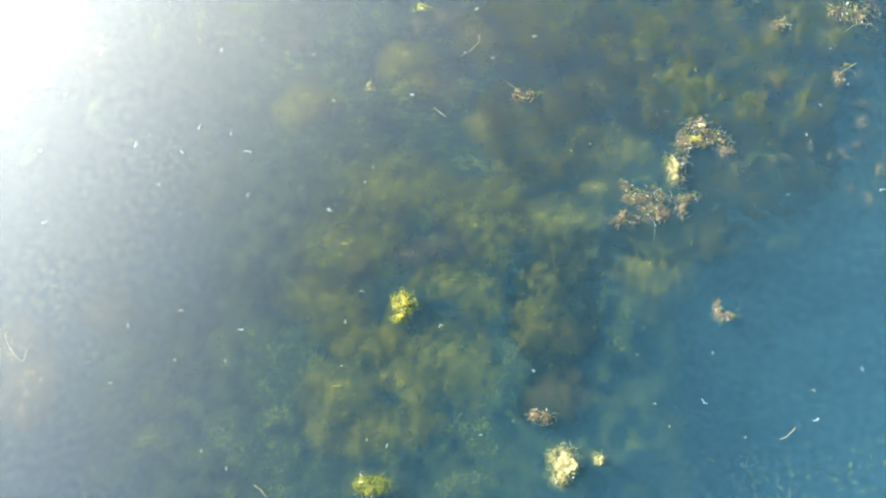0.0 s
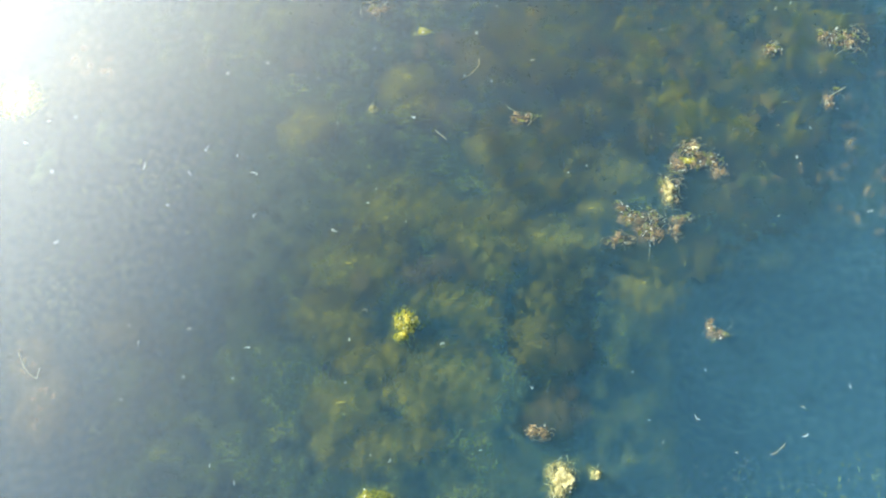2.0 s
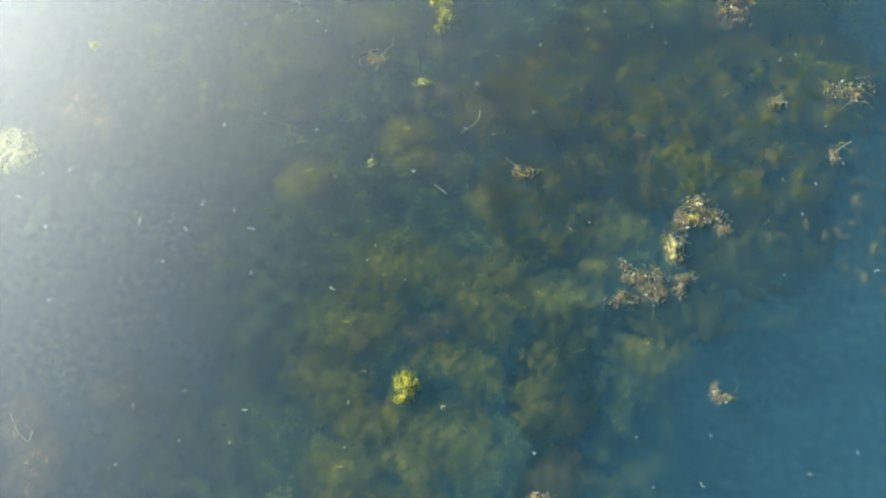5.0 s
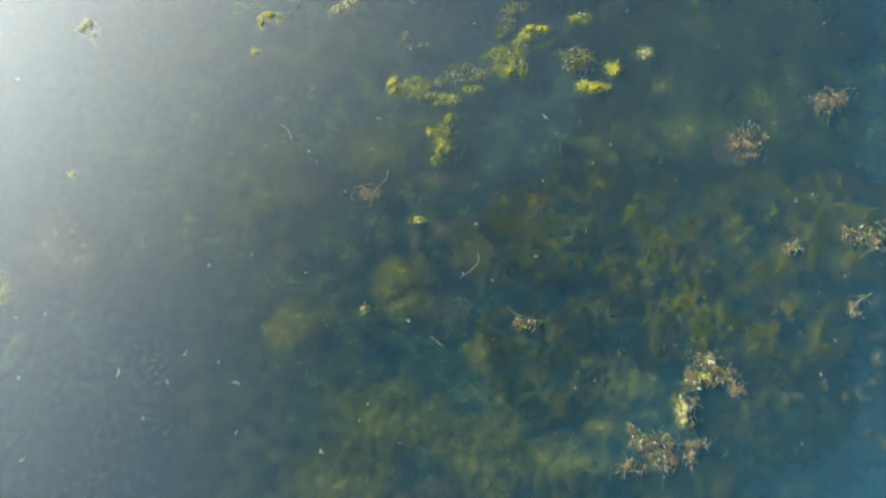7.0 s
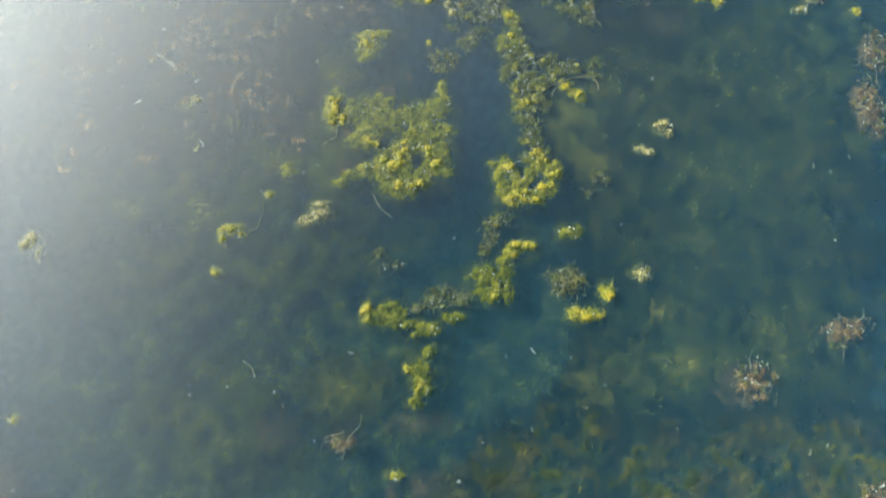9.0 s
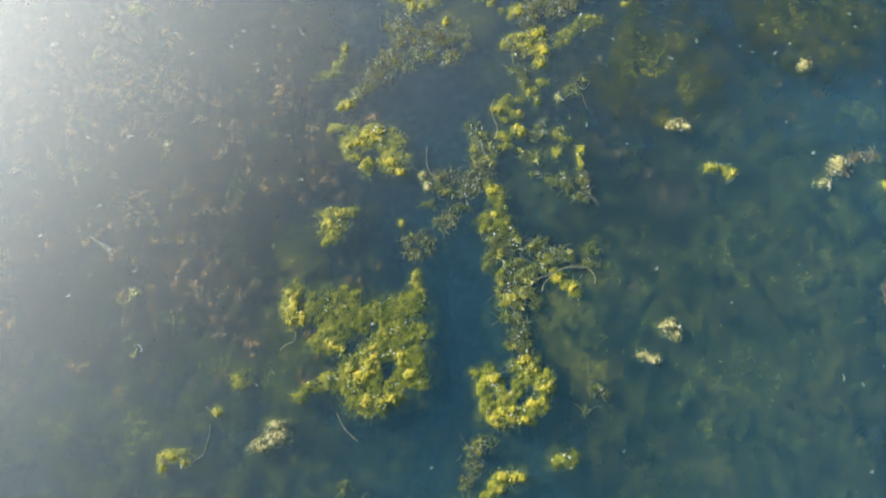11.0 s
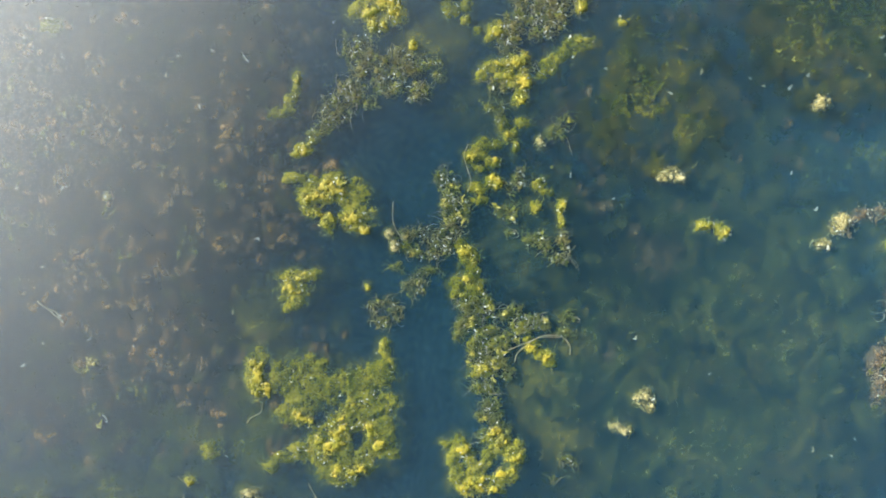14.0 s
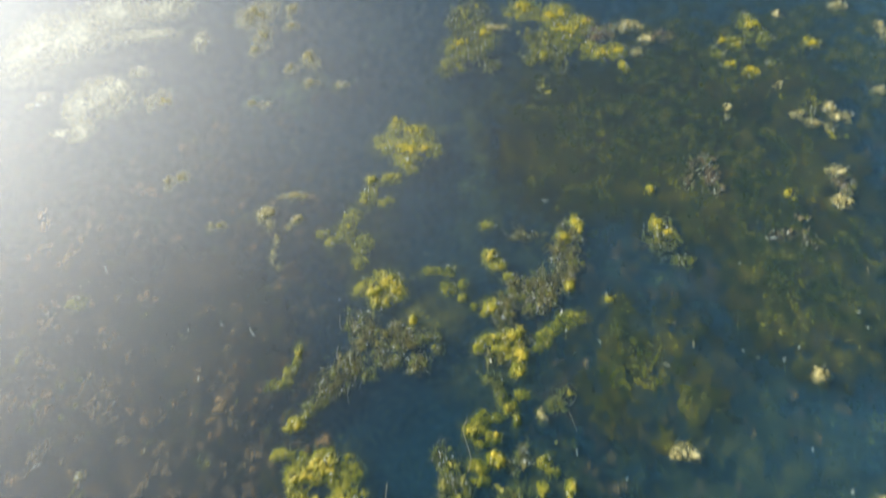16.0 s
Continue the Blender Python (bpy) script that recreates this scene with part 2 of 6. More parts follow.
def threads(rng, c, length, width, steps=4, rise=0.15, bend=0.9):
    """Curling three-sided threads that start at the points c."""
    n = len(c)
    yaw = rng.uniform(0, 2 * np.pi, n)
    turn = rng.normal(0, bend, n)
    L = length * rng.uniform(0.5, 1.5, n) / steps
    W = width * rng.uniform(0.6, 1.3, n)
    p = c.copy()
    rings = []
    for k in range(steps + 1):
        d = np.stack([np.cos(yaw), np.sin(yaw), np.zeros(n)], 1)
        s = np.stack([-np.sin(yaw), np.cos(yaw), np.zeros(n)], 1)
        w = (W * (1 - 0.6 * k / steps))[:, None]
        rings.append(np.stack([p - s * w * 0.5, p + s * w * 0.5, p + np.array([0, 0, 0.6]) * w], 1))
        p = p + d * L[:, None] + np.array([0, 0, 1.0]) * (rng.normal(0, rise, n) * L)[:, None]
        yaw = yaw + turn * rng.uniform(0.4, 1.2, n)
    v = np.stack(rings, 1).reshape(-1, 3)
    base = np.arange(n)[:, None] * 3 * (steps + 1)
    f = []
    for k in range(steps):
        for a, b in ((0, 1), (1, 2), (2, 0)):
            f.append(base + np.array([3 * k + a, 3 * k + b, 3 * k + 3 + b, 3 * k + 3 + a]))
    return v, np.concatenate(f)


def ribbons(rng, c, length, width, steps=4, bend=0.9, tilt=0.5, rise=0.15):
    """Narrow curling blades of weed that start at the points c."""
    n = len(c)
    yaw = rng.uniform(0, 2 * np.pi, n)
    turn = rng.normal(0, bend, n)
    L = length * rng.uniform(0.4, 1.5, n) / steps
    W = width * rng.uniform(0.5, 1.4, n)
    roll = rng.normal(0, tilt, n)
    p, rows = c.copy(), []
    for k in range(steps + 1):
        s = np.stack([-np.sin(yaw) * np.cos(roll), np.cos(yaw) * np.cos(roll), np.sin(roll)], 1)
        w = (W * (0.5, 1.0, 0.9, 0.7, 0.25)[min(k, 4)])[:, None]
        rows.append(np.stack([p - s * w * 0.5, p + s * w * 0.5], 1))
        p = p + np.stack([np.cos(yaw), np.sin(yaw), rng.normal(0, rise, n)], 1) * L[:, None]
        yaw = yaw + turn * rng.uniform(0.3, 1.2, n)
        roll = roll + rng.normal(0, 0.35, n)
    v = np.stack(rows, 1).reshape(-1, 3)
    base = np.arange(n)[:, None] * 2 * (steps + 1)
    return v, np.concatenate([base + np.array([2 * k, 2 * k + 1, 2 * k + 3, 2 * k + 2]) for k in range(steps)])


def box_of(lobes, pad):
    return (min(a[0] - a[2] for a in lobes) - pad, max(a[0] + a[2] for a in lobes) + pad,
            min(a[1] - a[3] for a in lobes) - pad, max(a[1] + a[3] for a in lobes) + pad)


def outline(lobes, X, Y, seed, rag=1.0, holes=()):
    """How far inside a patch of round lobes each place lies; its edge frays, and the holes are cut out."""
    wx = X + 0.05 * rag * (fbm(X * 9, Y * 9, seed) - 0.5)
    wy = Y + 0.05 * rag * (fbm(X * 9, Y * 9, seed + 5) - 0.5)
    v = np.full(X.shape, -9.0)
    for dx, dy, rx, ry in lobes:
        v = np.maximum(v, 1.0 - ((wx - dx) / rx) ** 2 - ((wy - dy) / ry) ** 2)
    for dx, dy, rx, ry in holes:
        v = v - 1.5 * np.exp(-1.4 * ((wx - dx) / rx) ** 2 - 1.4 * ((wy - dy) / ry) ** 2)
    return v + rag * (1.3 * (fbm(X * 12, Y * 12, seed + 9) - 0.5) + 1.0 * (fbm(X * 34, Y * 34, seed + 11, 2) - 0.5))


def sprinkle(rng, lobes, density, seed, low=0.0, rag=1.0, holes=()):
    """Random places inside such a patch, and how far inside they lie."""
    x0, x1, y0, y1 = box_of(lobes, 0.06)
    n = int((x1 - x0) * (y1 - y0) * density) + 1
    X, Y = rng.uniform(x0, x1, n), rng.uniform(y0, y1, n)
    v = outline(lobes, X, Y, seed, rag, holes)
    keep = v > low
    return X[keep], Y[keep], v[keep]


def veil(lobes, seed, cell, edge, middle, relief, most, holes=(), soft=0.55, gaps=0.0, rag=1.0):
    """A thin sheet of tangled threads with a frayed, fading rim, and how dense it is at each corner. gaps: how open its weave is."""
    x0, x1, y0, y1 = box_of(lobes, 0.07)
    nx, ny = int((x1 - x0) / cell) + 3, int((y1 - y0) / cell) + 3
    X, Y = np.meshgrid(np.linspace(x0, x1, nx), np.linspace(y0, y1, ny))
    v = outline(lobes, X, Y, seed, rag, holes)
    lump = fbm(X * 16, Y * 16, seed + 23, 3)
    weave = 1 - np.abs(2 * fbm(X * 26 + 4 * lump, Y * 26, seed + 29, 2) - 1)
    dense = np.clip((v + 0.3) / soft, 0, 1) * (1 - gaps * np.clip(2.6 * (0.62 - 0.55 * weave - 0.45 * lump + 0.1), 0, 1)) * most
    dense *= np.clip(np.minimum.reduce([X - x0, x1 - X, Y - y0, y1 - Y]) / 0.03, 0, 1)
    Z = edge + (middle - edge) * np.clip(v, 0, 1) + relief * (lump - 0.5 + 0.4 * (weave - 0.6))
    keep = (dense[:-1, :-1] + dense[1:, 1:] + dense[1:, :-1] + dense[:-1, 1:]) > 0.02
    idx = np.arange(nx * ny).reshape(ny, nx)
    F = np.stack([idx[:-1, :-1][keep], idx[:-1, 1:][keep], idx[1:, 1:][keep], idx[1:, :-1][keep]], 1)
    used, inv = np.unique(F, return_inverse=True)
    return np.stack([X, Y, Z], 2).reshape(-1, 3)[used], inv.reshape(F.shape), dense.ravel()[used]


def haze_sheet(lobes, seed, cell, pad, z, relief, most, sharp=1.0, grain=1.0, rough=1.0):
    """A billowing sheet over a patch, and how dense it is at each corner."""
    x0, x1, y0, y1 = box_of(lobes, pad)
    nx, ny = int((x1 - x0) / cell) + 3, int((y1 - y0) / cell) + 3
    X, Y = np.meshgrid(np.linspace(x0, x1, nx), np.linspace(y0, y1, ny))
    wx = X + 0.28 * (fbm(X * 3, Y * 3, seed) - 0.5) + 0.08 * (fbm(X * 11, Y * 11, seed + 1) - 0.5)
    wy = Y + 0.28 * (fbm(X * 3, Y * 3, seed + 2) - 0.5) + 0.08 * (fbm(X * 11, Y * 11, seed + 5) - 0.5)
    g = np.zeros(X.shape)
    for dx, dy, rx, ry in lobes:
        g = np.maximum(g, np.exp(-sharp * (((wx - dx) / rx) ** 2 + ((wy - dy) / ry) ** 2)))
    drift = fbm(X * 4.6 * grain, Y * 4.6 * grain, seed + 7, 5)
    fine = fbm(X * 24 * grain, Y * 24 * grain, seed + 9, 2)
    edge = np.minimum.reduce([X - x0, x1 - X, Y - y0, y1 - Y]) / 0.08
    dense = np.clip(1.35 * g * (0.75 - 0.3 * rough + 3.8 * rough * (drift - 0.45)) * (1 - 0.55 * rough + 1.1 * rough * fine), 0, 1) * most * np.clip(edge, 0, 1)
    Z = z + relief * (1.3 * g + 1.2 * (drift - 0.5) + 0.25 * (fine - 0.5) - 1.0)
    keep = (dense[:-1, :-1] + dense[1:, 1:] + dense[1:, :-1] + dense[:-1, 1:]) > 0.012
    idx = np.arange(nx * ny).reshape(ny, nx)
    F = np.stack([idx[:-1, :-1][keep], idx[:-1, 1:][keep], idx[1:, 1:][keep], idx[1:, :-1][keep]], 1)
    used, inv = np.unique(F, return_inverse=True)
    return np.stack([X, Y, Z], 2).reshape(-1, 3)[used], inv.reshape(F.shape), dense.ravel()[used]


def hazy_object(name, v, f, dense, material, parent=None):
    ob = mesh_object(name, v, f, material, parent)
    ob.data.attributes.new("cover", "FLOAT", "POINT").data.foreach_set("value", dense.astype(np.float32))
    return ob


def seed_of(x, y):
    return int(abs(x * 7919 + y * 104729) * 10) % 100000


# ---- the kinds of things ----
MAT_LABELS = {"yellow": "bright yellow-green mat of filamentous algae floating on the water",
              "green": "half-sunken green mat of filamentous algae with yellow crest",
              "pale": "pale straw-coloured clump of drying algae afloat on the lake"}


def broken(lobes, rng):
    """The bright, raised patches of a mat: smaller lobes strewn within its outline."""
    out = []
    for dx, dy, rx, ry in lobes:
        for k in range(2 if max(rx, ry) > 0.1 else 1):
            a, q = rng.uniform(0, 2 * math.pi), rng.uniform(0.1, 0.4)
            out.append((dx + q * rx * math.cos(a), dy + q * ry * math.sin(a), rx * rng.uniform(0.45, 0.75), ry * rng.uniform(0.45, 0.75)))
    return out


def algae_mat(x, y, lobes, tone="yellow", lift=1.0, label="", crests=None, holes=()):
    """A floating mat of thread algae: a soft half-sunken veil, lumpy bright crests, a fringe of threads, and pale curls on top."""
    seed = seed_of(x, y)
    rng = np.random.default_rng(seed)
    main = {"yellow": YELLOW, "green": GREEN, "pale": PALE}[tone]
    crests = ([] if tone == "green" else broken(lobes, rng)) if crests is None else crests
    lift = min(1.0, lift)
    rise = 1.0 if lift > 0 else 0.0
    root = anchor("algae_mat", x, y)
    tagged(root, label or MAT_LABELS[tone], "algae", "floating algae mats")
    v, f, dense = veil(lobes, seed, 0.012, -0.034, -0.010, 0.016, {"yellow": 1.0, "green": 1.0, "pale": 0.9}[tone], holes, 0.5, {"yellow": 0.15, "green": 0.25, "pale": 0.45}[tone])
    if len(f):
        hazy_object("veil", v, f, dense, HAZE[tone], root)
    wide = [(a, b, 1.35 * r + 0.02, 1.35 * q + 0.02) for a, b, r, q in lobes]
    v, f, dense = veil(wide, seed + 3, 0.02, -0.075, -0.045, 0.02, 0.6, holes, 1.3, 0.2)
    if len(f):
        hazy_object("skirt", v, f, dense, HAZE["green"], root)
    for k, lobe in enumerate(crests):
        v, f, dense = veil([lobe], seed + 13 * k, 0.009, -0.014, 0.002 + 0.010 * lift, 0.008 + 0.004 * rise, 0.92, holes, 1.5, 0.35, 2.2)
        if len(f):
            hazy_object("crest", v, f, dense, CROWNS["pale" if tone == "pale" else "yellow"], root)
    X, Y, w = sprinkle(rng, lobes, 1500, seed, -0.5, 1.0, holes)
    if len(X):
        z = -0.03 + 0.028 * np.clip(w, -1, 1) - 0.03 * rng.uniform(0, 1, len(X)) ** 2
        v, f = threads(rng, np.stack([X, Y, z], 1), 0.045, 0.0035, 4, 0.15, 1.1)
        mesh_object("fringe", v, f, main, root, "loose curling algae threads", kind="stuff")
    if crests:
        X, Y, w = sprinkle(rng, crests, 1300, seed, 0.0, 1.0, holes)
        if len(X):
            v, f = ribbons(rng, np.stack([X, Y, 0.002 + 0.016 * lift * np.clip(w, 0, 1)], 1), 0.026, 0.006, 3, 1.1, 0.4)
            mesh_object("crest_growth", v, f, PALE if tone == "pale" else YELLOW, root, kind="stuff")
    X, Y, w = sprinkle(rng, lobes, 170 if tone == "green" else 260, seed, 0.0, 1.0, holes)
    keep = fbm(X * 8, Y * 8, seed + 51, 2) > 0.5
    if keep.any():
        v, f = ribbons(rng, np.stack([X, Y, -0.004 - 0.02 * (1 - rise) + 0.018 * rise * np.clip(w, 0, 1)], 1)[keep], 0.026, 0.008, 4, 1.3, 0.4)
        mesh_object("dry_tip", v, f, BLADE, root, "pale dry curls of dead algae", kind="stuff")
    return root


WEED_LABELS = {"russet": "tattered reddish brown water weed with pale dry tips",
               "brown": "tangled brown water weed with pale leaf tips at the surface",
               "olive": "tangled olive-green water weed reaching the water surface"}


def weed_clump(x, y, lobes, tone="brown", thick=1.0, depth=0.04, label=""):
    """A tangle of fine water weed: curling stems, knots of small leaves, pale tips that break the surface, and gaps between."""
    seed = seed_of(x, y)
    rng = np.random.default_rng(seed)
    main = {"brown": BROWN, "olive": OLIVE, "russet": RUSSET}[tone]
    root = anchor("weed_clump", x, y)
    tagged(root, label or WEED_LABELS[tone], "water weed", "water weed clumps")
    v, f, dense = veil(lobes, seed, 0.013, -0.045 - 0.3 * depth, -0.016, 0.02, 0.9 * min(1.0, 0.4 + 0.6 * thick), soft=0.6, gaps=0.6)
    if len(f):
        hazy_object("undergrowth", v, f, dense, HAZE[{"olive": "green", "brown": "weed", "russet": "drab"}[tone]], root)

    def knots(density, grain, floor, low=-0.25):
        """Places gathered in knots and along crossing strands."""
        X, Y, w = sprinkle(rng, lobes, density * thick, seed, low, 1.5)
        knot = fbm(X * 14, Y * 14, seed + grain, 2)
        strand = 1 - np.abs(2 * fbm(X * 11 + 3 * knot, Y * 11, seed + grain + 7, 2) - 1)
        keep = (knot > floor) | (strand > 0.93)
        return X[keep], Y[keep], w[keep], knot[keep]

    X, Y, w, knot = knots(1900 if tone == "russet" else 3200, 21, 0.47)
    if len(X):
        z = -0.006 - depth * np.clip(1.6 - 2.4 * knot + rng.normal(0, 0.35, len(X)), -0.1, 1.2)
        v, f = threads(rng, np.stack([X, Y, z], 1), 0.05 if tone == "russet" else 0.07, 0.006, 5, 0.1, 1.0)
        mesh_object("curled_growth", v, f, main, root, kind="stuff")
    X, Y, w, knot = knots(300, 50, 0.50)
    if len(X):
        k = np.repeat(np.arange(len(X)), 14)
        r, a = np.abs(rng.normal(0, 0.020, len(k))), rng.uniform(0, 2 * np.pi, len(k))
        z = rng.uniform(-0.03, 0.002, len(X))[k] + 0.010 - r * 0.6
        v, f = ribbons(rng, np.stack([X[k] + r * np.cos(a), Y[k] + r * np.sin(a), z], 1), 0.026, 0.007, 4, 1.2, 0.3)
        mesh_object("leaf_growth", v, f, OLIVE if tone == "russet" else GREEN, root, kind="stuff")
    X, Y, w, knot = knots(60, 80, 0.55)
    if len(X):
        k = np.repeat(np.arange(len(X)), 16)
        r, a = np.abs(rng.normal(0, 0.018, len(k))), rng.uniform(0, 2 * np.pi, len(k))
        v, f = ribbons(rng, np.stack([X[k] + r * np.cos(a), Y[k] + r * np.sin(a), 0.008 - 0.4 * r], 1), 0.026, 0.008, 3, 1.0, 0.3)
        mesh_object("sprig_growth", v, f, YELLOW if tone == "olive" else main, root, kind="stuff")
    X, Y, w, knot = knots(750 if tone == "olive" else 1000, 50, 0.52, 0.0)
    if len(X):
        v, f = ribbons(rng, np.stack([X, Y, rng.uniform(-0.012, 0.010, len(X))], 1), 0.022, 0.008, 4, 1.3, 0.35)
        mesh_object("leaf_litter", v, f, BLADE, root, "pale dry leaf tips", kind="stuff")
    X, Y, w = sprinkle(rng, lobes, 150 * thick, seed, -0.5, 1.5)
    if len(X):
        v, f = threads(rng, np.stack([X, Y, 0.003 - depth * rng.uniform(0, 0.7, len(X))], 1), 0.14, 0.004, 7, 0.06, 0.55)
        mesh_object("stem_tangle", v, f, STEM, root, kind="stuff")
    return root


def sunken_weed(x, y, lobes, tone="olive", top=-0.14, most=0.75):
    """A soft cloud of hair-fine weed under water, with coarser threads in it."""
    seed = seed_of(x, y) + 3
    rng = np.random.default_rng(seed)
    root = anchor("sunken_weed", x, y)
    tagged(root, f"soft cloud of {'dark green' if tone == 'moss' else 'dark brownish green' if tone == 'dark' else tone} weed under the cloudy water", "water weed", "sunken weed clouds")
    v, f, dense = haze_sheet(lobes, seed, 0.04 if tone in ("moss", "dark") else 0.028, 0.4, top - 0.02, 0.02, most * (0.75 if tone == "brown" else 1.0), 0.8, 1.2 if tone == "olive" else 1.7, 1.15)
    if len(f):
        v[:, 2] = np.minimum(v[:, 2] + 0.026, -0.014) if tone == "dark" else np.minimum(v[:, 2], -0.034)
        hazy_object("weed_haze", v, f, dense, HAZE[tone], root)
        pick = rng.uniform(0, 1, len(v)) < dense * (0.04 if tone in ("moss", "dark") else 0.12)
        c = v[pick] + rng.normal(0, 0.012, (int(pick.sum()), 3)) + np.array([0, 0, -0.02])
        if len(c) > 2:
            v, f = leaves(rng, c, 0.045, 0.008, 0.65)
            mesh_object("coarse_thread", v, f, DEEP_BROWN if tone == "brown" else DEEP_OLIVE, root, kind="stuff")
    return root


def weed_cloud(x, y, lobes, tone="olive", top=-0.085, most=0.6):
    """A smooth, faint cloud of hair-fine weed under water."""
    seed = seed_of(x, y) + 3
    rng = np.random.default_rng(seed)
    root = anchor("weed_cloud", x, y)
    tagged(root, f"faint {tone if tone != 'drab' else 'greyish brown'} cloud of fine weed under the water", "water weed", "sunken weed clouds")
    wide = [(a, b, 1.25 * r, 1.25 * q) for a, b, r, q in lobes]
    v, f, dense = veil(wide, seed, 0.026, top - 0.03, top, 0.03, most, soft=1.9, gaps=0.28, rag=0.8)
    if len(f):
        v[:, 2] = np.minimum(v[:, 2], -0.034)
        hazy_object("weed_haze", v, f, dense, HAZE[tone], root)
        pick = v[rng.uniform(0, 1, len(v)) < 0.014 * dense]
        if len(pick) > 2:
            v, f = threads(rng, pick + np.array([0, 0, 0.01]), 0.05, 0.0035, 4, 0.2, 1.0)
            mesh_object("coarse_thread", v, f, DEEP_OLIVE if tone == "olive" else DEEP_BROWN, root, kind="stuff")
    return root


def fragment_mesh(seed):
    """A torn, forked shred of leaf: a few bent, tapering arms with thickness."""
    rng = np.random.default_rng(seed)
    V, F = [], []
    arms = 3 + seed % 3
    for k in range(arms):
        a, p, first = (k + rng.uniform(-0.35, 0.35)) * 2 * math.pi / arms, np.array([0.0, 0.0]), len(V)
        reach = (1.0, 0.4, 0.8, 0.3, 0.55)[k] * rng.uniform(0.8, 1.2)
        for j in range(5):
            w = (0.07, 0.06, 0.10, 0.05, 0.02)[j] * rng.uniform(0.7, 1.4) * (0.6 + 0.4 * reach)
            side = np.array([-math.sin(a), math.cos(a)]) * w
            z = rng.uniform(-0.02, 0.10)
            for q, up in ((p - side, 0), (p + side, 0), (p + side * 0.6, 0.06), (p - side * 0.6, 0.06)):
                V.append((q[0], q[1], z + up))
            p = p + np.array([math.cos(a), math.sin(a)]) * 0.16 * reach
            a += rng.normal(0, 0.55)
        for j in range(4):
            o = first + 4 * j
            F += [(o + e, o + (e + 1) % 4, o + 4 + (e + 1) % 4, o + 4 + e) for e in range(4)]
        F += [(first, first + 3, first + 2, first + 1), tuple(first + 16 + e for e in range(4))]
    me = bpy.data.meshes.new("leaf_fragment")
    me.from_pydata(V, [], F)
    return me


FRAGMENTS = {}
BIT_LABELS = {"white": "small whitish scrap of dead leaf floating on the lake", "yellow": "small yellow scrap of algae floating on the lake",
              "brown": "small brown scrap of dead leaf floating on the lake"}


def leaf_fragment(x, y, size, tone="white", stretch=1.0, turn=0):
    key = (seed_of(x, y) % 14, tone)
    if key not in FRAGMENTS:
        FRAGMENTS[key] = fragment_mesh(key[0])
        FRAGMENTS[key].materials.append({"white": SCRAP, "yellow": YELLOW, "brown": STEM}[tone])
    ob = new("leaf_fragment", FRAGMENTS[key])
    ob.matrix_world = pose(x, y, -0.007 if seed_of(x, y) % 3 else -0.02, 0, 0, turn) @ Matrix.Diagonal((0.88 * size * stretch, 0.88 * size / stretch ** 0.5, size * 0.7, 1))
    return tagged(ob, BIT_LABELS[tone], "leaf", "floating leaf scraps")


def weed_strand(x, y, bends, width=0.007, z=0.0, label="bent tan stem of water weed drifting at the surface"):
    """A single long stem that runs through a few bends (dx, dy)."""
    p = np.array([(a, b) for a, b in bends], float)
    q = np.concatenate([[2 * p[0] - p[1]], p, [2 * p[-1] - p[-2]]])
    line = []
    for k in range(1, len(q) - 2):
        for u in np.linspace(0, 1, 8, endpoint=k == len(q) - 3):
            a, b, c, d = q[k - 1], q[k], q[k + 1], q[k + 2]
            line.append(0.5 * (2 * b + (c - a) * u + (2 * a - 5 * b + 4 * c - d) * u * u + (3 * b - a - 3 * c + d) * u ** 3))
    line = np.array(line)
    d = np.gradient(line, axis=0)
    d /= np.linalg.norm(d, axis=1)[:, None] + 1e-9
    side = np.stack([-d[:, 1], d[:, 0], np.zeros(len(d))], 1)
    P = np.column_stack([line, z + 0.006 * np.sin(np.arange(len(line)) * 0.7)])
    ring = [P + width * 0.5 * (side * math.cos(a) + np.array([0, 0, math.sin(a)])) for a in np.arange(6) * math.pi / 3]
    V = np.stack(ring, 1).reshape(-1, 3)
    F = [(6 * k + a, 6 * k + (a + 1) % 6, 6 * k + 6 + (a + 1) % 6, 6 * k + 6 + a) for k in range(len(line) - 1) for a in range(6)]
    F += [tuple(range(6)), tuple(range(len(V) - 1, len(V) - 7, -1))]
    ob = mesh_object("weed_strand", V, F, STEM)
    ob.location = (x, y, 0)
    return tagged(ob, label, "stem", "drifting stems")


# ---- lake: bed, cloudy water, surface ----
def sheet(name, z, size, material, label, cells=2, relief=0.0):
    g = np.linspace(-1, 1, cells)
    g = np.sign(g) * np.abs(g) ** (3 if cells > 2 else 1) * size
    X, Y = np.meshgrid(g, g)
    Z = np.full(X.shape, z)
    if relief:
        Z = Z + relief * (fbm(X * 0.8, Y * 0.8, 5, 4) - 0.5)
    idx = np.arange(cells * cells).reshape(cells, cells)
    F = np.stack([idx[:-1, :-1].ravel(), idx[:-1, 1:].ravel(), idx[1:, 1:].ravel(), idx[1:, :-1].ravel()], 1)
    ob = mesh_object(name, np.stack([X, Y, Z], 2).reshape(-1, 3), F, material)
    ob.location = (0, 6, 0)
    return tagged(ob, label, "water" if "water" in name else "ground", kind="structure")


# deep, weed-free holes: middle and half widths
HOLES = [(0.65, 7.4, 0.33, 0.9), (0.35, 9.8, 0.6, 0.35), (-0.25, 7.95, 0.5, 0.28), (0.5, 5.7, 0.35, 0.9), (0.0, 9.0, 0.3, 0.5), (3.0, 0.2, 1.2, 0.9)]


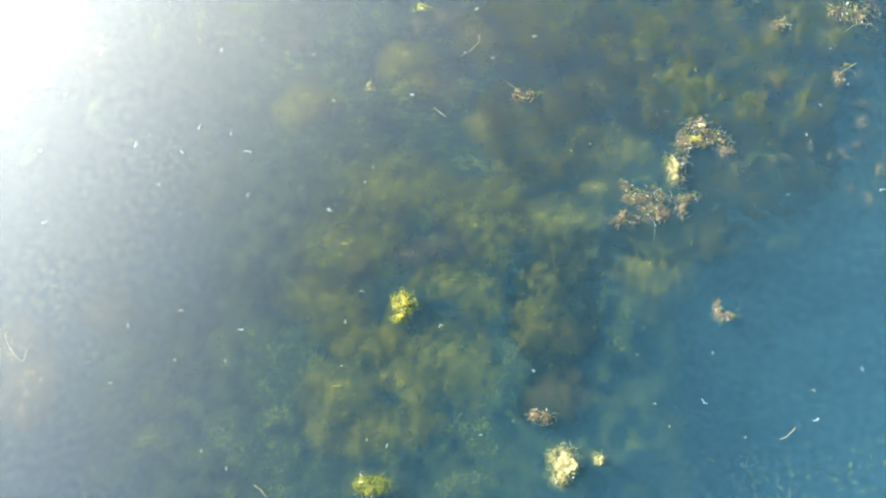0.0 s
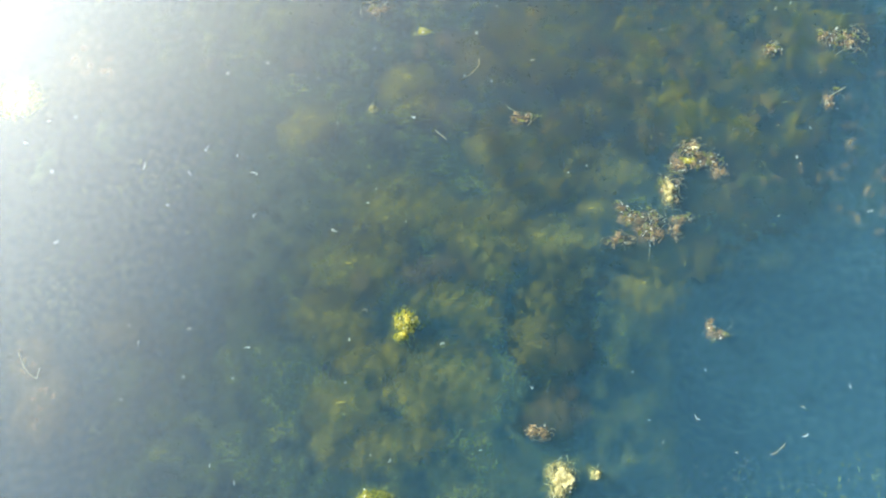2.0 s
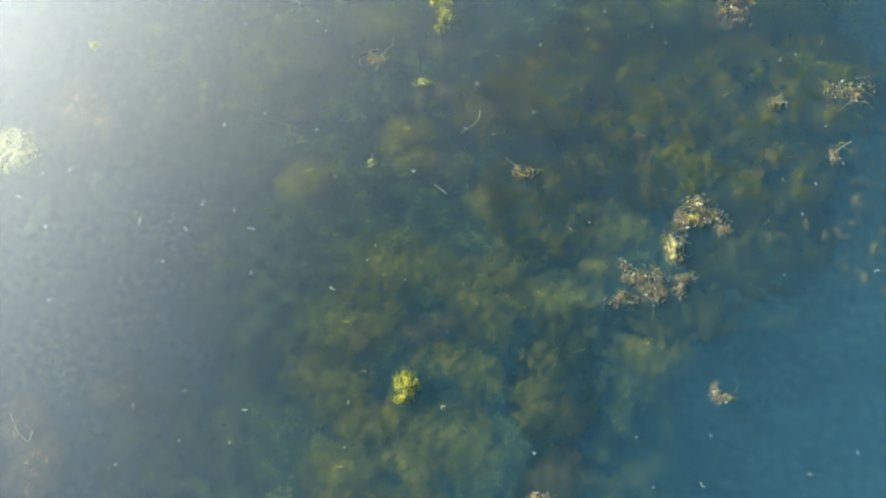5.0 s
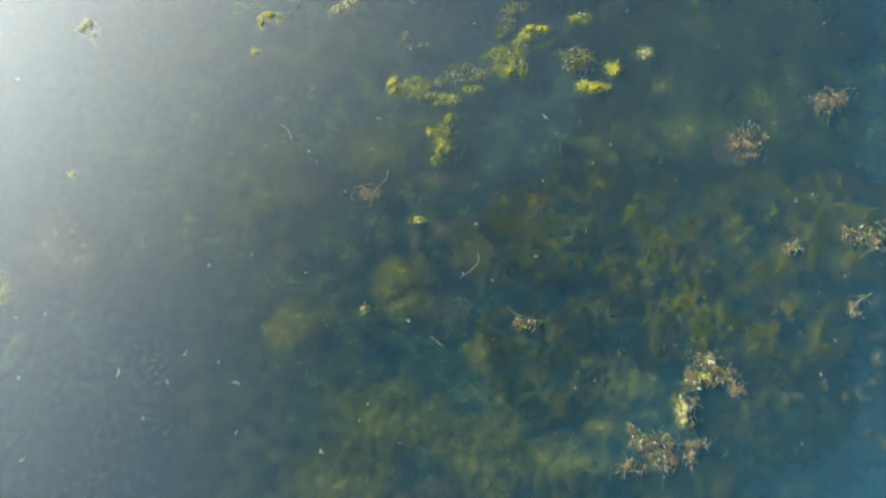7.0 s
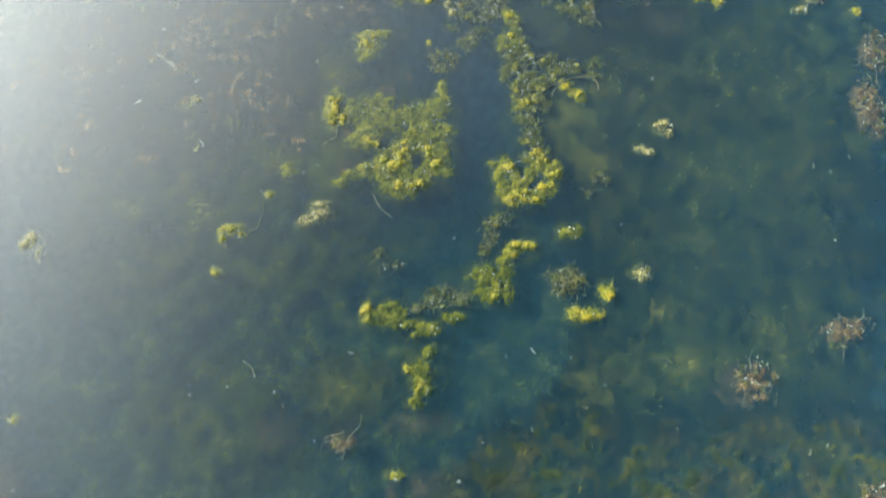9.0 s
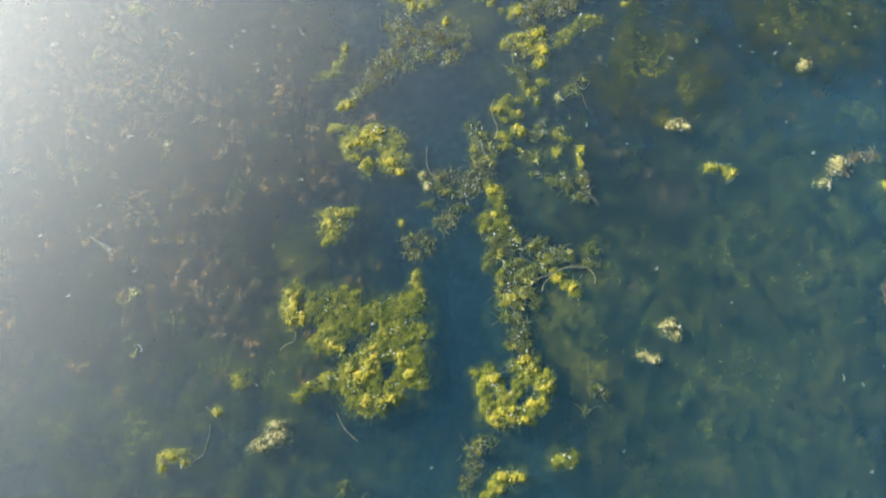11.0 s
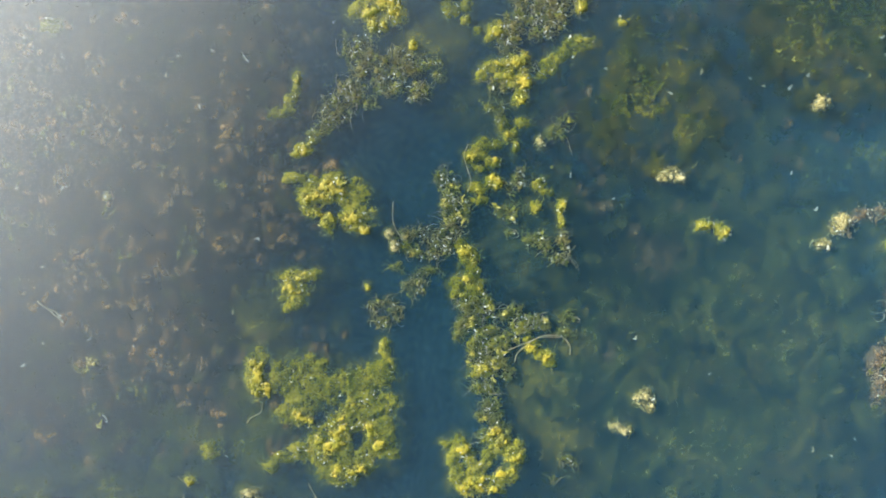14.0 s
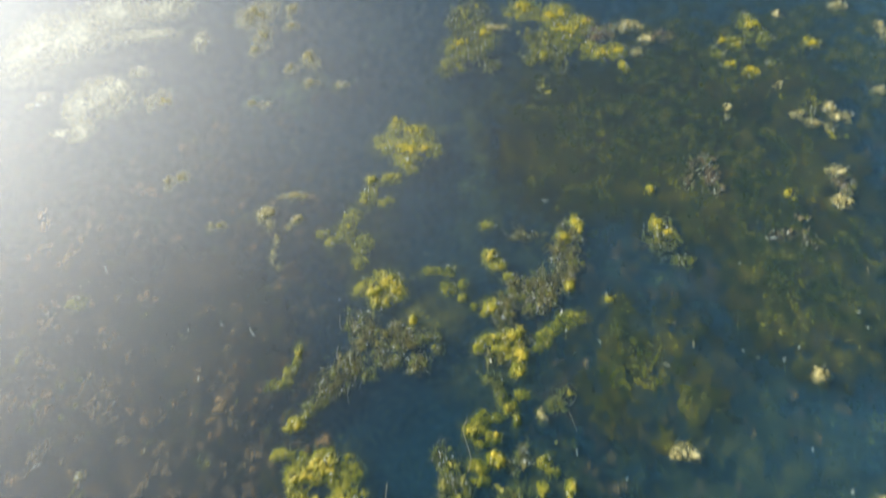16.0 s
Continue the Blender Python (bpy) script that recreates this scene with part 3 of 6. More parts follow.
def lake_bed():
    """The bed: one sheet, finely uneven where the water is looked into, that runs on far beyond."""
    far = np.array([12, 20, 40, 90, 200, 420, 900], float)
    gx = np.concatenate([1 - far[::-1] - 9, np.linspace(-9, 11, 400), 1 + far + 10])
    gy = np.concatenate([-6 - far[::-1], np.linspace(-6, 20, 520), 20 + far])
    X, Y = np.meshgrid(gx, gy)
    Z = -0.74 + 0.55 * (fbm(X * 0.7, Y * 0.7, 5, 3) - 0.5) + 0.55 * (fbm(X * 2.6, Y * 2.6, 8, 3) - 0.5) + 0.16 * (fbm(X * 10, Y * 10, 9, 2) - 0.5)
    for hx, hy, hw, hh in HOLES:
        Z -= 0.9 * np.exp(-(((X - hx) / hw) ** 2 + ((Y - hy) / hh) ** 2) ** 2)
    ny, nx = X.shape
    idx = np.arange(nx * ny).reshape(ny, nx)
    F = np.stack([idx[:-1, :-1].ravel(), idx[:-1, 1:].ravel(), idx[1:, 1:].ravel(), idx[1:, :-1].ravel()], 1)
    ob = mesh_object("ground", np.stack([X, Y, np.minimum(Z, -0.45 + 0.12 * fbm(X * 6, Y * 6, 31))], 2).reshape(-1, 3), F, MUD)
    return tagged(ob, "dark muddy lake bed overgrown with olive weed", "ground", kind="structure")


lake_bed()
sheet("water", 0.0, 900, SURFACE, "calm blue-green lake surface with soft sun glare")
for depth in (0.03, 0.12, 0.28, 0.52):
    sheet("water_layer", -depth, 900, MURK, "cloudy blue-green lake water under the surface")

# ---- weed growing under water ----
def carpet(name, x0, x1, y0, y1, count, z0, z1, length, material, seed, floor, label, holes=HOLES):
    """A loose carpet of weed leaves, denser in drifts."""
    rng = np.random.default_rng(seed)
    X, Y = rng.uniform(x0, x1, count), rng.uniform(y0, y1, count)
    d = fbm(X * 0.9, Y * 0.9, seed, 4) + 0.35 * (fbm(X * 5, Y * 5, seed + 3, 2) - 0.5)
    for hx, hy, hw, hh in holes:
        d -= 0.9 * np.exp(-((((X - hx) / hw) ** 2 + ((Y - hy) / hh) ** 2)) ** 2)
    keep = d + rng.normal(0, 0.06, count) > floor
    X, Y, d = X[keep], Y[keep], d[keep]
    z = z0 + (z1 - z0) * np.clip(rng.uniform(0, 1, len(X)) * (0.4 + 2.5 * (d - floor)), 0, 1)
    v, f = leaves(rng, np.stack([X, Y, z], 1), length, length * 0.2, 0.6)
    return tagged(mesh_object(name, v, f, material), label, "water weed", kind="stuff")


carpet("weed_carpet", -7, 9, -3.5, 18, 90000, -0.6, -0.20, 0.05, DEEP_OLIVE, 11, 0.46, "loose olive weed carpet over the lake bed")
carpet("brown_weed_carpet", -7, 9, -3.5, 18, 60000, -0.6, -0.20, 0.05, DEEP_BROWN, 23, 0.48, "loose brown weed drifts over the lake bed")


def weed_meadow(name, x, y, lobes, top, seed, label, brown=0.4, cover=0.7):
    """A growth of hair-fine weed that stands up from the bed in knots and strands, some of them close under the surface."""
    rng = np.random.default_rng(seed)
    root = anchor(name, x, y)
    x0, x1, y0, y1 = box_of(lobes, 0.2)
    cell = 0.024
    nx, ny = int((x1 - x0) / cell), int((y1 - y0) / cell)
    X, Y = np.meshgrid(np.linspace(x0, x1, nx), np.linspace(y0, y1, ny))
    mask = np.clip((outline(lobes, X, Y, seed, 0.9) + 0.35) / 1.3, 0, 1)
    idx = np.arange(nx * ny).reshape(ny, nx)
    for part, grain, most, tone, drop in (("dark_growth", 0, 0.85 * cover, "dark", 0.0), ("green_growth", 31, cover * (1.0 - 0.3 * brown), "moss", -0.006), ("brown_growth", 57, 0.8 * cover * brown, "brown", -0.012), ("olive_growth", 83, 0.3 * cover * (1 - 0.5 * brown), "olive", -0.015)):
        wx, wy = X + 0.10 * (fbm(X * 4, Y * 4, seed + grain) - 0.5), Y + 0.10 * (fbm(X * 4, Y * 4, seed + grain + 1) - 0.5)
        knot = fbm(wx * 4.5, wy * 4.5, seed + grain + 2, 2)
        tuft = fbm(wx * 15, wy * 15, seed + grain + 3, 3)
        strand = 1 - np.abs(2 * fbm(wx * 18 + 2 * tuft, wy * 13, seed + grain + 4, 2) - 1)
        form = 0.45 * knot + 0.35 * tuft + 0.2 * (strand - 0.25)
        dense = np.clip(7.0 * (form - {0: 0.38, 31: 0.44, 57: 0.47, 83: 0.48}[grain]), 0, 1) * mask * most
        Z = top - drop + 0.14 * (form - 0.5)
        keep = (dense[:-1, :-1] + dense[1:, 1:] + dense[1:, :-1] + dense[:-1, 1:]) > 0.03
        F = np.stack([idx[:-1, :-1][keep], idx[:-1, 1:][keep], idx[1:, 1:][keep], idx[1:, :-1][keep]], 1)
        used, inv = np.unique(F, return_inverse=True)
        V = np.stack([X, Y, np.minimum(Z, -0.018)], 2).reshape(-1, 3)[used]
        ob = hazy_object(part, V, inv.reshape(F.shape), dense.ravel()[used], HAZE[tone], root)
        ob["kind"] = "stuff"
        pick = V[rng.uniform(0, 1, len(V)) < 0.05 * dense.ravel()[used]]
        if grain and len(pick) > 3:
            v, f = threads(rng, pick + np.array([0, 0, 0.012]), 0.05, 0.0035, 4, 0.2, 1.0)
            mesh_object("fine_growth", v, f, DEEP_BROWN if tone == "brown" else DEEP_OLIVE, root, kind="stuff")
    return tagged(root, label, "water weed", kind="stuff")


def tuft_mesh(seed, tone):
    """A small puff of hair-fine weed."""
    rng = np.random.default_rng(seed)
    lobes = [(rng.normal(0, 0.06), rng.normal(0, 0.045), rng.uniform(0.025, 0.065), rng.uniform(0.025, 0.055)) for k in range(6)]
    v, f, cover = haze_sheet(lobes, seed, 0.011, 0.09, 0.0, 0.02, 0.85, 0.9, 2.2, 0.5)
    me = bpy.data.meshes.new("weed_tuft")
    me.from_pydata(v.tolist(), [], f.tolist())
    me.attributes.new("cover", "FLOAT", "POINT").data.foreach_set("value", cover.astype(np.float32))
    me.polygons.foreach_set("use_smooth", np.ones(len(me.polygons), bool))
    me.materials.append(HAZE[tone])
    return me


def spot(rng, x0, x1, y0, y1):
    """A random place in a stretch of water that thins out unevenly towards its borders."""
    while True:
        u, v = rng.uniform(-1, 1, 2)
        x, y = (x0 + x1) / 2 + u * (x1 - x0) / 2, (y0 + y1) / 2 + v * (y1 - y0) / 2
        drift = float(fbm(np.array([x * 0.9]), np.array([y * 0.9]), 77)[0])
        if rng.uniform(0, 1) < (1 - u ** 4) * (1 - v ** 4) * min(1.0, max(0.1, 3.5 * (drift - 0.28))):
            return x, y


def weed_tufts(count, x0, x1, y0, y1, seed, z0, z1):
    """Single tufts of brownish weed that stand up towards the surface."""
    rng = np.random.default_rng(seed)
    shapes = [tuft_mesh(40 + k, ("drab", "weed", "brown", "drab", "brown")[k % 5]) for k in range(16)]
    for k in range(count):
        ob = new("weed_tuft", shapes[k % 16])
        s = rng.uniform(0.5, 1.1)
        x, y = spot(rng, x0, x1, y0, y1)
        ob.matrix_world = pose(x, y, rng.uniform(z0, z1), 0, 0, rng.normal(10, 35)) @ Matrix.Diagonal((s * rng.uniform(0.7, 1.0), s * 1.2, s, 1))
        tagged(ob, "small brownish tuft of weed standing under the water", "water weed", "standing weed tufts")


def tuft_field(count, x0, x1, y0, y1, seed, z0, z1, tone="drab"):
    """The many smaller tufts between them, as one growth."""
    rng = np.random.default_rng(seed)
    V, F, C, at = [], [], [], 0
    for k in range(count):
        lobes = [(rng.normal(0, 0.035), rng.normal(0, 0.035), rng.uniform(0.02, 0.05), rng.uniform(0.02, 0.055)) for j in range(3)]
        v, f, cover = haze_sheet(lobes, seed + k, 0.013, 0.05, rng.uniform(z0, z1), 0.02, rng.uniform(0.35, 0.85), 0.8, 2.2, 0.4)
        V.append(v + np.array([*spot(rng, x0, x1, y0, y1), 0])), F.append(f + at), C.append(cover)
        at += len(v)
    ob = hazy_object("weed_tuft_field", np.concatenate(V), np.concatenate(F), np.concatenate(C), HAZE[tone])
    return tagged(ob, "field of small brownish weed tufts under the water", "water weed", kind="stuff")


weed_meadow("weed_meadow", 2.08, 3.06, [(-0.978, 0.682, 0.86, 0.624), (-0.087, 0.382, 0.898, 0.81), (0.819, 0.491, 0.888, 0.746), (0.144, -0.344, 0.696, 0.511), (-1.332, -0.504, 0.532, 0.381), (1.006, -0.363, 0.685, 0.508), (-1.29, -0.942, 0.464, 0.338), (1.719, 0.599, 0.585, 0.613)], -0.05, 301, "dense bed of dark olive weed standing under the water", 0.3, 0.72)
weed_meadow("weed_meadow", 1.50, 0.85, [(-0.67, -0.399, 0.379, 0.591), (-0.48, 0.149, 0.332, 0.281), (-0.813, -1.229, 0.262, 0.251), (0.582, 0.366, 0.602, 0.284), (1.381, 1.112, 0.723, 0.541)], -0.1, 302, "sparse olive weed standing in deeper water", 0.3, 0.5)
weed_meadow("weed_meadow", 2.79, 5.94, [(0.124, 1.734, 1.495, 1.009), (-0.354, 0.173, 1.019, 0.896), (0.721, 0.56, 1.02, 1.231), (-0.798, -1.381, 0.855, 0.685), (0.308, -1.085, 0.959, 0.809)], -0.085, 303, "dark green weed bed under the cloudy water", 0.15, 0.45)
weed_meadow("weed_meadow", 3.58, 11.72, [(-0.857, 0.831, 1.139, 0.809), (0.407, 0.355, 1.204, 1.0), (0.667, -1.0, 0.697, 0.936), (-0.976, -1.745, 0.713, 0.74), (0.759, 1.56, 1.315, 0.55)], -0.035, 304, "dark brownish green weed bed near the surface", 0.15, 1.0)
weed_meadow("weed_meadow", -2.23, 9.23, [(-0.665, -0.11, 1.102, 1.38), (0.3, 0.122, 0.936, 1.116), (-0.243, 1.313, 1.165, 0.928), (0.739, 1.261, 0.69, 0.733), (-0.521, -1.399, 1.038, 0.735), (0.39, -1.187, 0.571, 0.495)], -0.085, 305, "field of fine brown and olive weed just under the surface", 0.2, 0.35)
weed_tufts(240, -5.4, -0.4, 6.9, 13.2, 5, -0.055, -0.026)
weed_tufts(60, 2.3, 5.2, 2.5, 11.0, 6, -0.26, -0.14)
tuft_field(1100, -5.9, -0.3, 6.6, 13.8, 71, -0.06, -0.022)
tuft_field(420, -5.9, -0.3, 6.6, 13.8, 171, -0.07, -0.026, "weed")
tuft_field(560, -5.9, -0.3, 6.6, 13.8, 271, -0.055, -0.022, "brown")
tuft_field(400, 1.0, 6.6, 3.2, 13.2, 72, -0.16, -0.05, "moss")
tuft_field(110, 2.2, 4.6, 1.2, 4.2, 73, -0.16, -0.06, "brown")
tuft_field(350, 1.2, 6.5, 8.5, 14.5, 74, -0.10, -0.04, "brown")
# floating algae mats
algae_mat(0.43, 12.64, [(-0.121, 0.288, 0.12, 0.152), (-0.22, 0.088, 0.184, 0.164), (0.075, 0.107, 0.23, 0.205), (-0.026, -0.167, 0.161, 0.142), (0.267, -0.028, 0.117, 0.113), (0.023, -0.288, 0.076, 0.077)], "yellow", 0.3, crests=[(0.078, 0.232, 0.119, 0.1), (0.008, -0.01, 0.163, 0.113), (0.17, -0.038, 0.078, 0.064), (-0.014, -0.231, 0.064, 0.062), (-0.154, 0.375, 0.054, 0.068)])
algae_mat(-0.11, 11.73, [(0.14, 0.46, 0.088, 0.106), (0.329, 0.485, 0.139, 0.091), (0.082, 0.241, 0.099, 0.131), (-0.066, 0.036, 0.11, 0.113), (-0.149, -0.167, 0.133, 0.137), (-0.264, -0.261, 0.108, 0.067), (-0.389, -0.165, 0.085, 0.055), (0.035, -0.313, 0.119, 0.134), (0.012, -0.508, 0.082, 0.09), (0.268, 0.193, 0.099, 0.072)], "green", 0.8, crests=[(0.128, 0.461, 0.051, 0.068), (0.329, 0.507, 0.089, 0.053), (0.051, 0.243, 0.037, 0.058), (-0.121, -0.1, 0.048, 0.042)])
algae_mat(-1.11, 11.77, [(-0.039, 0.08, 0.112, 0.115), (0.039, -0.08, 0.074, 0.07)], "pale", 0.8, crests=[(-0.041, 0.094, 0.087, 0.087), (0.038, -0.066, 0.049, 0.049)])
algae_mat(-0.85, 12.06, [(0.0, 0.0, 0.177, 0.052)], "pale", 0.8, crests=[(0.031, -0.002, 0.113, 0.037)])
algae_mat(-0.83, 11.72, [(0.036, 0.047, 0.074, 0.057), (-0.036, -0.047, 0.049, 0.035)], "pale", 0.6, crests=[(0.041, 0.053, 0.049, 0.036)])
algae_mat(-0.97, 11.35, [(-0.012, 0.159, 0.036, 0.055), (-0.037, -0.006, 0.036, 0.093), (0.049, -0.153, 0.047, 0.032)], "pale", 0.6, crests=[(-0.013, 0.166, 0.024, 0.034)])
algae_mat(-1.67, 11.73, [(-0.055, -0.004, 0.05, 0.05), (0.055, 0.004, 0.05, 0.05)], "pale", 0.8, crests=[(-0.049, 0.003, 0.031, 0.036), (0.055, 0.004, 0.031, 0.036)])
algae_mat(-2.22, 12.37, [(-0.058, -0.035, 0.078, 0.095), (0.058, 0.035, 0.092, 0.08)], "pale", 0.7, crests=[(-0.061, -0.019, 0.046, 0.055), (0.056, 0.042, 0.053, 0.048)])
algae_mat(-1.58, 14.83, [(-0.028, 0.194, 0.274, 0.283), (-0.223, 0.212, 0.11, 0.159), (0.094, -0.196, 0.153, 0.269), (0.018, -0.502, 0.075, 0.104), (0.14, 0.292, 0.126, 0.183)], "pale", 0.7, crests=[(-0.051, 0.197, 0.157, 0.159), (0.094, -0.196, 0.084, 0.151), (0.015, -0.481, 0.045, 0.062)])
algae_mat(-1.13, 14.93, [(-0.015, 0.167, 0.11, 0.16), (0.015, -0.167, 0.107, 0.098)], "pale", 0.7, crests=[(-0.016, 0.178, 0.063, 0.091), (0.007, -0.166, 0.061, 0.055)])
algae_mat(-0.80, 14.11, [(-0.041, 0.063, 0.103, 0.141), (0.041, -0.063, 0.087, 0.119)], "pale", 0.7, crests=[(-0.033, 0.062, 0.066, 0.091)])
algae_mat(-1.05, 13.97, [(0.0, 0.0, 0.087, 0.079)], "pale", 0.6, crests=[(-0.007, 0.001, 0.051, 0.049)])
algae_mat(-0.78, 13.73, [(0.0, 0.0, 0.114, 0.085)], "pale", 0.5, crests=[(-0.015, 0.011, 0.057, 0.038)])
algae_mat(-0.39, 13.67, [(0.0, 0.0, 0.085, 0.066)], "pale", 0.5, crests=[(-0.022, 0.011, 0.042, 0.038)])
algae_mat(-1.41, 13.43, [(-0.071, 0.01, 0.042, 0.055), (0.071, -0.01, 0.098, 0.064)], "pale", 0.6, crests=[(-0.064, 0.009, 0.035, 0.046)])
algae_mat(-3.48, 13.61, [(-0.044, 0.283, 0.259, 0.181), (0.187, 0.077, 0.291, 0.292), (-0.224, 0.016, 0.182, 0.292), (-0.075, -0.397, 0.155, 0.202), (-0.296, -0.467, 0.141, 0.064), (0.452, 0.486, 0.149, 0.092)], "pale", -1.0, crests=[(0.127, 0.175, 0.242, 0.198), (-0.162, -0.08, 0.144, 0.24), (-0.068, -0.423, 0.12, 0.137), (0.441, 0.536, 0.112, 0.052), (-0.315, -0.474, 0.091, 0.037)])
algae_mat(-2.67, 13.59, [(0.0, 0.0, 0.158, 0.171)], "pale", 0.4, crests=[(0.077, -0.033, 0.057, 0.076)])
algae_mat(-4.23, 13.69, [(0.061, 0.069, 0.111, 0.07), (-0.061, -0.069, 0.058, 0.049)], "pale", -1.0, crests=[(0.083, 0.068, 0.066, 0.04)])
algae_mat(-2.95, 15.11, [(-0.19, -0.334, 0.469, 0.123), (-0.06, 0.152, 0.403, 0.237), (0.25, 0.182, 0.201, 0.142)], "pale", -1.0, crests=[(-0.112, -0.341, 0.312, 0.067), (-0.06, 0.152, 0.258, 0.131)])
algae_mat(-2.31, 14.60, [(0.0, 0.0, 0.115, 0.216)], "pale", -1.0, crests=[(-0.011, 0.022, 0.069, 0.119)])
algae_mat(-4.09, 14.93, [(0.015, -0.078, 0.476, 0.517), (0.456, 0.328, 0.486, 0.42), (-0.471, -0.25, 0.433, 0.625)], "pale", -1.0, crests=[(0.015, -0.078, 0.317, 0.345), (0.456, 0.328, 0.284, 0.24), (-0.488, -0.196, 0.237, 0.343)])
algae_mat(1.18, 14.17, [(-0.024, 0.033, 0.246, 0.242), (0.243, 0.215, 0.205, 0.248), (-0.219, -0.248, 0.1, 0.116)], "green", 0.7, crests=[(-0.057, 0.087, 0.116, 0.102), (0.269, 0.265, 0.088, 0.104)])
algae_mat(2.47, 14.13, [(0.037, 0.165, 0.331, 0.308), (-0.318, -0.058, 0.17, 0.219), (0.281, -0.108, 0.169, 0.179)], "green", 0.7, crests=[(0.016, 0.271, 0.145, 0.104), (0.254, -0.056, 0.085, 0.08), (-0.316, -0.157, 0.056, 0.118)])
algae_mat(1.58, 14.50, [(0.0, 0.0, 0.176, 0.073)], "pale", 0.9, crests=[(0.0, 0.0, 0.154, 0.063)])
algae_mat(2.41, 14.58, [(-0.396, 0.236, 0.262, 0.197), (-0.003, 0.092, 0.236, 0.237), (0.097, -0.234, 0.202, 0.196), (0.301, -0.094, 0.189, 0.179)], "yellow", 0.7, crests=[(-0.392, 0.269, 0.15, 0.099), (0.002, 0.124, 0.148, 0.119), (0.123, -0.205, 0.116, 0.093), (0.319, -0.075, 0.095, 0.074)])
algae_mat(3.00, 13.87, [(-0.158, 0.096, 0.196, 0.148), (0.055, 0.099, 0.154, 0.168), (0.103, -0.195, 0.075, 0.133)], "yellow", 0.7, crests=[(-0.126, 0.074, 0.112, 0.069), (0.073, 0.117, 0.091, 0.089), (0.103, -0.195, 0.055, 0.104)])
algae_mat(3.39, 14.15, [(-0.073, 0.227, 0.229, 0.136), (0.098, 0.006, 0.113, 0.122), (-0.025, -0.233, 0.139, 0.089)], "pale", 0.7, crests=[(-0.049, 0.235, 0.158, 0.073), (0.095, -0.004, 0.07, 0.071), (-0.046, -0.231, 0.063, 0.049)])
algae_mat(4.57, 13.78, [(0.263, 0.466, 0.175, 0.263), (-0.033, 0.188, 0.207, 0.202), (-0.292, 0.013, 0.171, 0.167), (0.34, 0.256, 0.124, 0.184), (-0.21, -0.184, 0.168, 0.115), (0.03, -0.297, 0.166, 0.123), (-0.403, -0.262, 0.08, 0.076), (0.306, -0.179, 0.121, 0.106)], "green", 0.9, crests=[(0.269, 0.486, 0.084, 0.116), (-0.033, 0.188, 0.117, 0.091), (0.03, -0.297, 0.113, 0.066), (-0.157, 0.248, 0.049, 0.071), (-0.169, -0.159, 0.067, 0.048)])
algae_mat(5.22, 14.42, [(0.0, 0.0, 0.078, 0.087)], "pale", 0.6, crests=[(0.0, 0.0, 0.049, 0.054)])
algae_mat(4.86, 13.24, [(0.0, 0.0, 0.065, 0.055)], "pale", 0.5, crests=[(0.0, 0.0, 0.039, 0.037)])
algae_mat(5.47, 13.92, [(0.019, -0.046, 0.149, 0.081), (-0.019, 0.046, 0.068, 0.092)], "yellow", 0.7, crests=[(0.032, -0.047, 0.088, 0.051), (-0.015, 0.056, 0.041, 0.062)])
algae_mat(5.23, 12.71, [(-0.288, 0.09, 0.114, 0.078), (-0.175, -0.043, 0.125, 0.085), (0.087, 0.146, 0.088, 0.123), (0.166, 0.015, 0.137, 0.095), (-0.018, -0.136, 0.087, 0.084), (0.228, -0.073, 0.05, 0.069)], "pale", 0.8, crests=[(0.093, 0.163, 0.051, 0.071), (0.147, -0.001, 0.087, 0.052), (-0.288, 0.09, 0.057, 0.043), (-0.147, -0.053, 0.056, 0.043)])
algae_mat(5.02, 11.66, [(-0.049, -0.05, 0.138, 0.095), (0.049, 0.05, 0.069, 0.074)], "pale", 0.8, crests=[(-0.04, -0.057, 0.103, 0.065)])
algae_mat(5.06, 12.00, [(0.0, 0.0, 0.13, 0.085)], "pale", 0.6, crests=[(0.041, -0.003, 0.071, 0.046)])
algae_mat(4.13, 12.88, [(0.027, 0.062, 0.058, 0.078), (-0.027, -0.062, 0.038, 0.06)], "pale", 0.8, crests=[(0.03, 0.07, 0.045, 0.061)])
algae_mat(3.04, 11.90, [(0.0, 0.0, 0.066, 0.117)], "green", 0.9, crests=[(-0.002, -0.007, 0.03, 0.066)])
algae_mat(4.47, 11.72, [(-0.028, 0.03, 0.058, 0.081), (0.028, -0.03, 0.046, 0.044)], "yellow", 0.7, crests=[(-0.026, 0.037, 0.041, 0.051)])
algae_mat(6.05, 14.53, [(0.0, 0.0, 0.155, 0.1)], "pale", 0.6, crests=[(0.021, -0.002, 0.085, 0.056)])
algae_mat(6.00, 13.08, [(0.0, 0.0, 0.089, 0.083)], "pale", 0.5, crests=[(0.004, 0.009, 0.051, 0.046)])
algae_mat(6.41, 14.06, [(0.0, 0.0, 0.089, 0.18)], "pale", 0.5, crests=[(0.008, 0.02, 0.048, 0.096)])
algae_mat(0.93, 10.76, [(-0.119, 0.1, 0.093, 0.078), (0.007, 0.005, 0.062, 0.062), (0.111, -0.105, 0.041, 0.042)], "green", 0.7, crests=[(0.013, 0.015, 0.031, 0.036)])
algae_mat(0.80, 11.00, [(-0.157, 0.06, 0.124, 0.049), (0.012, 0.05, 0.079, 0.055), (0.145, -0.11, 0.078, 0.066)], "green", 0.7, crests=[(0.059, 0.078, 0.034, 0.031)])
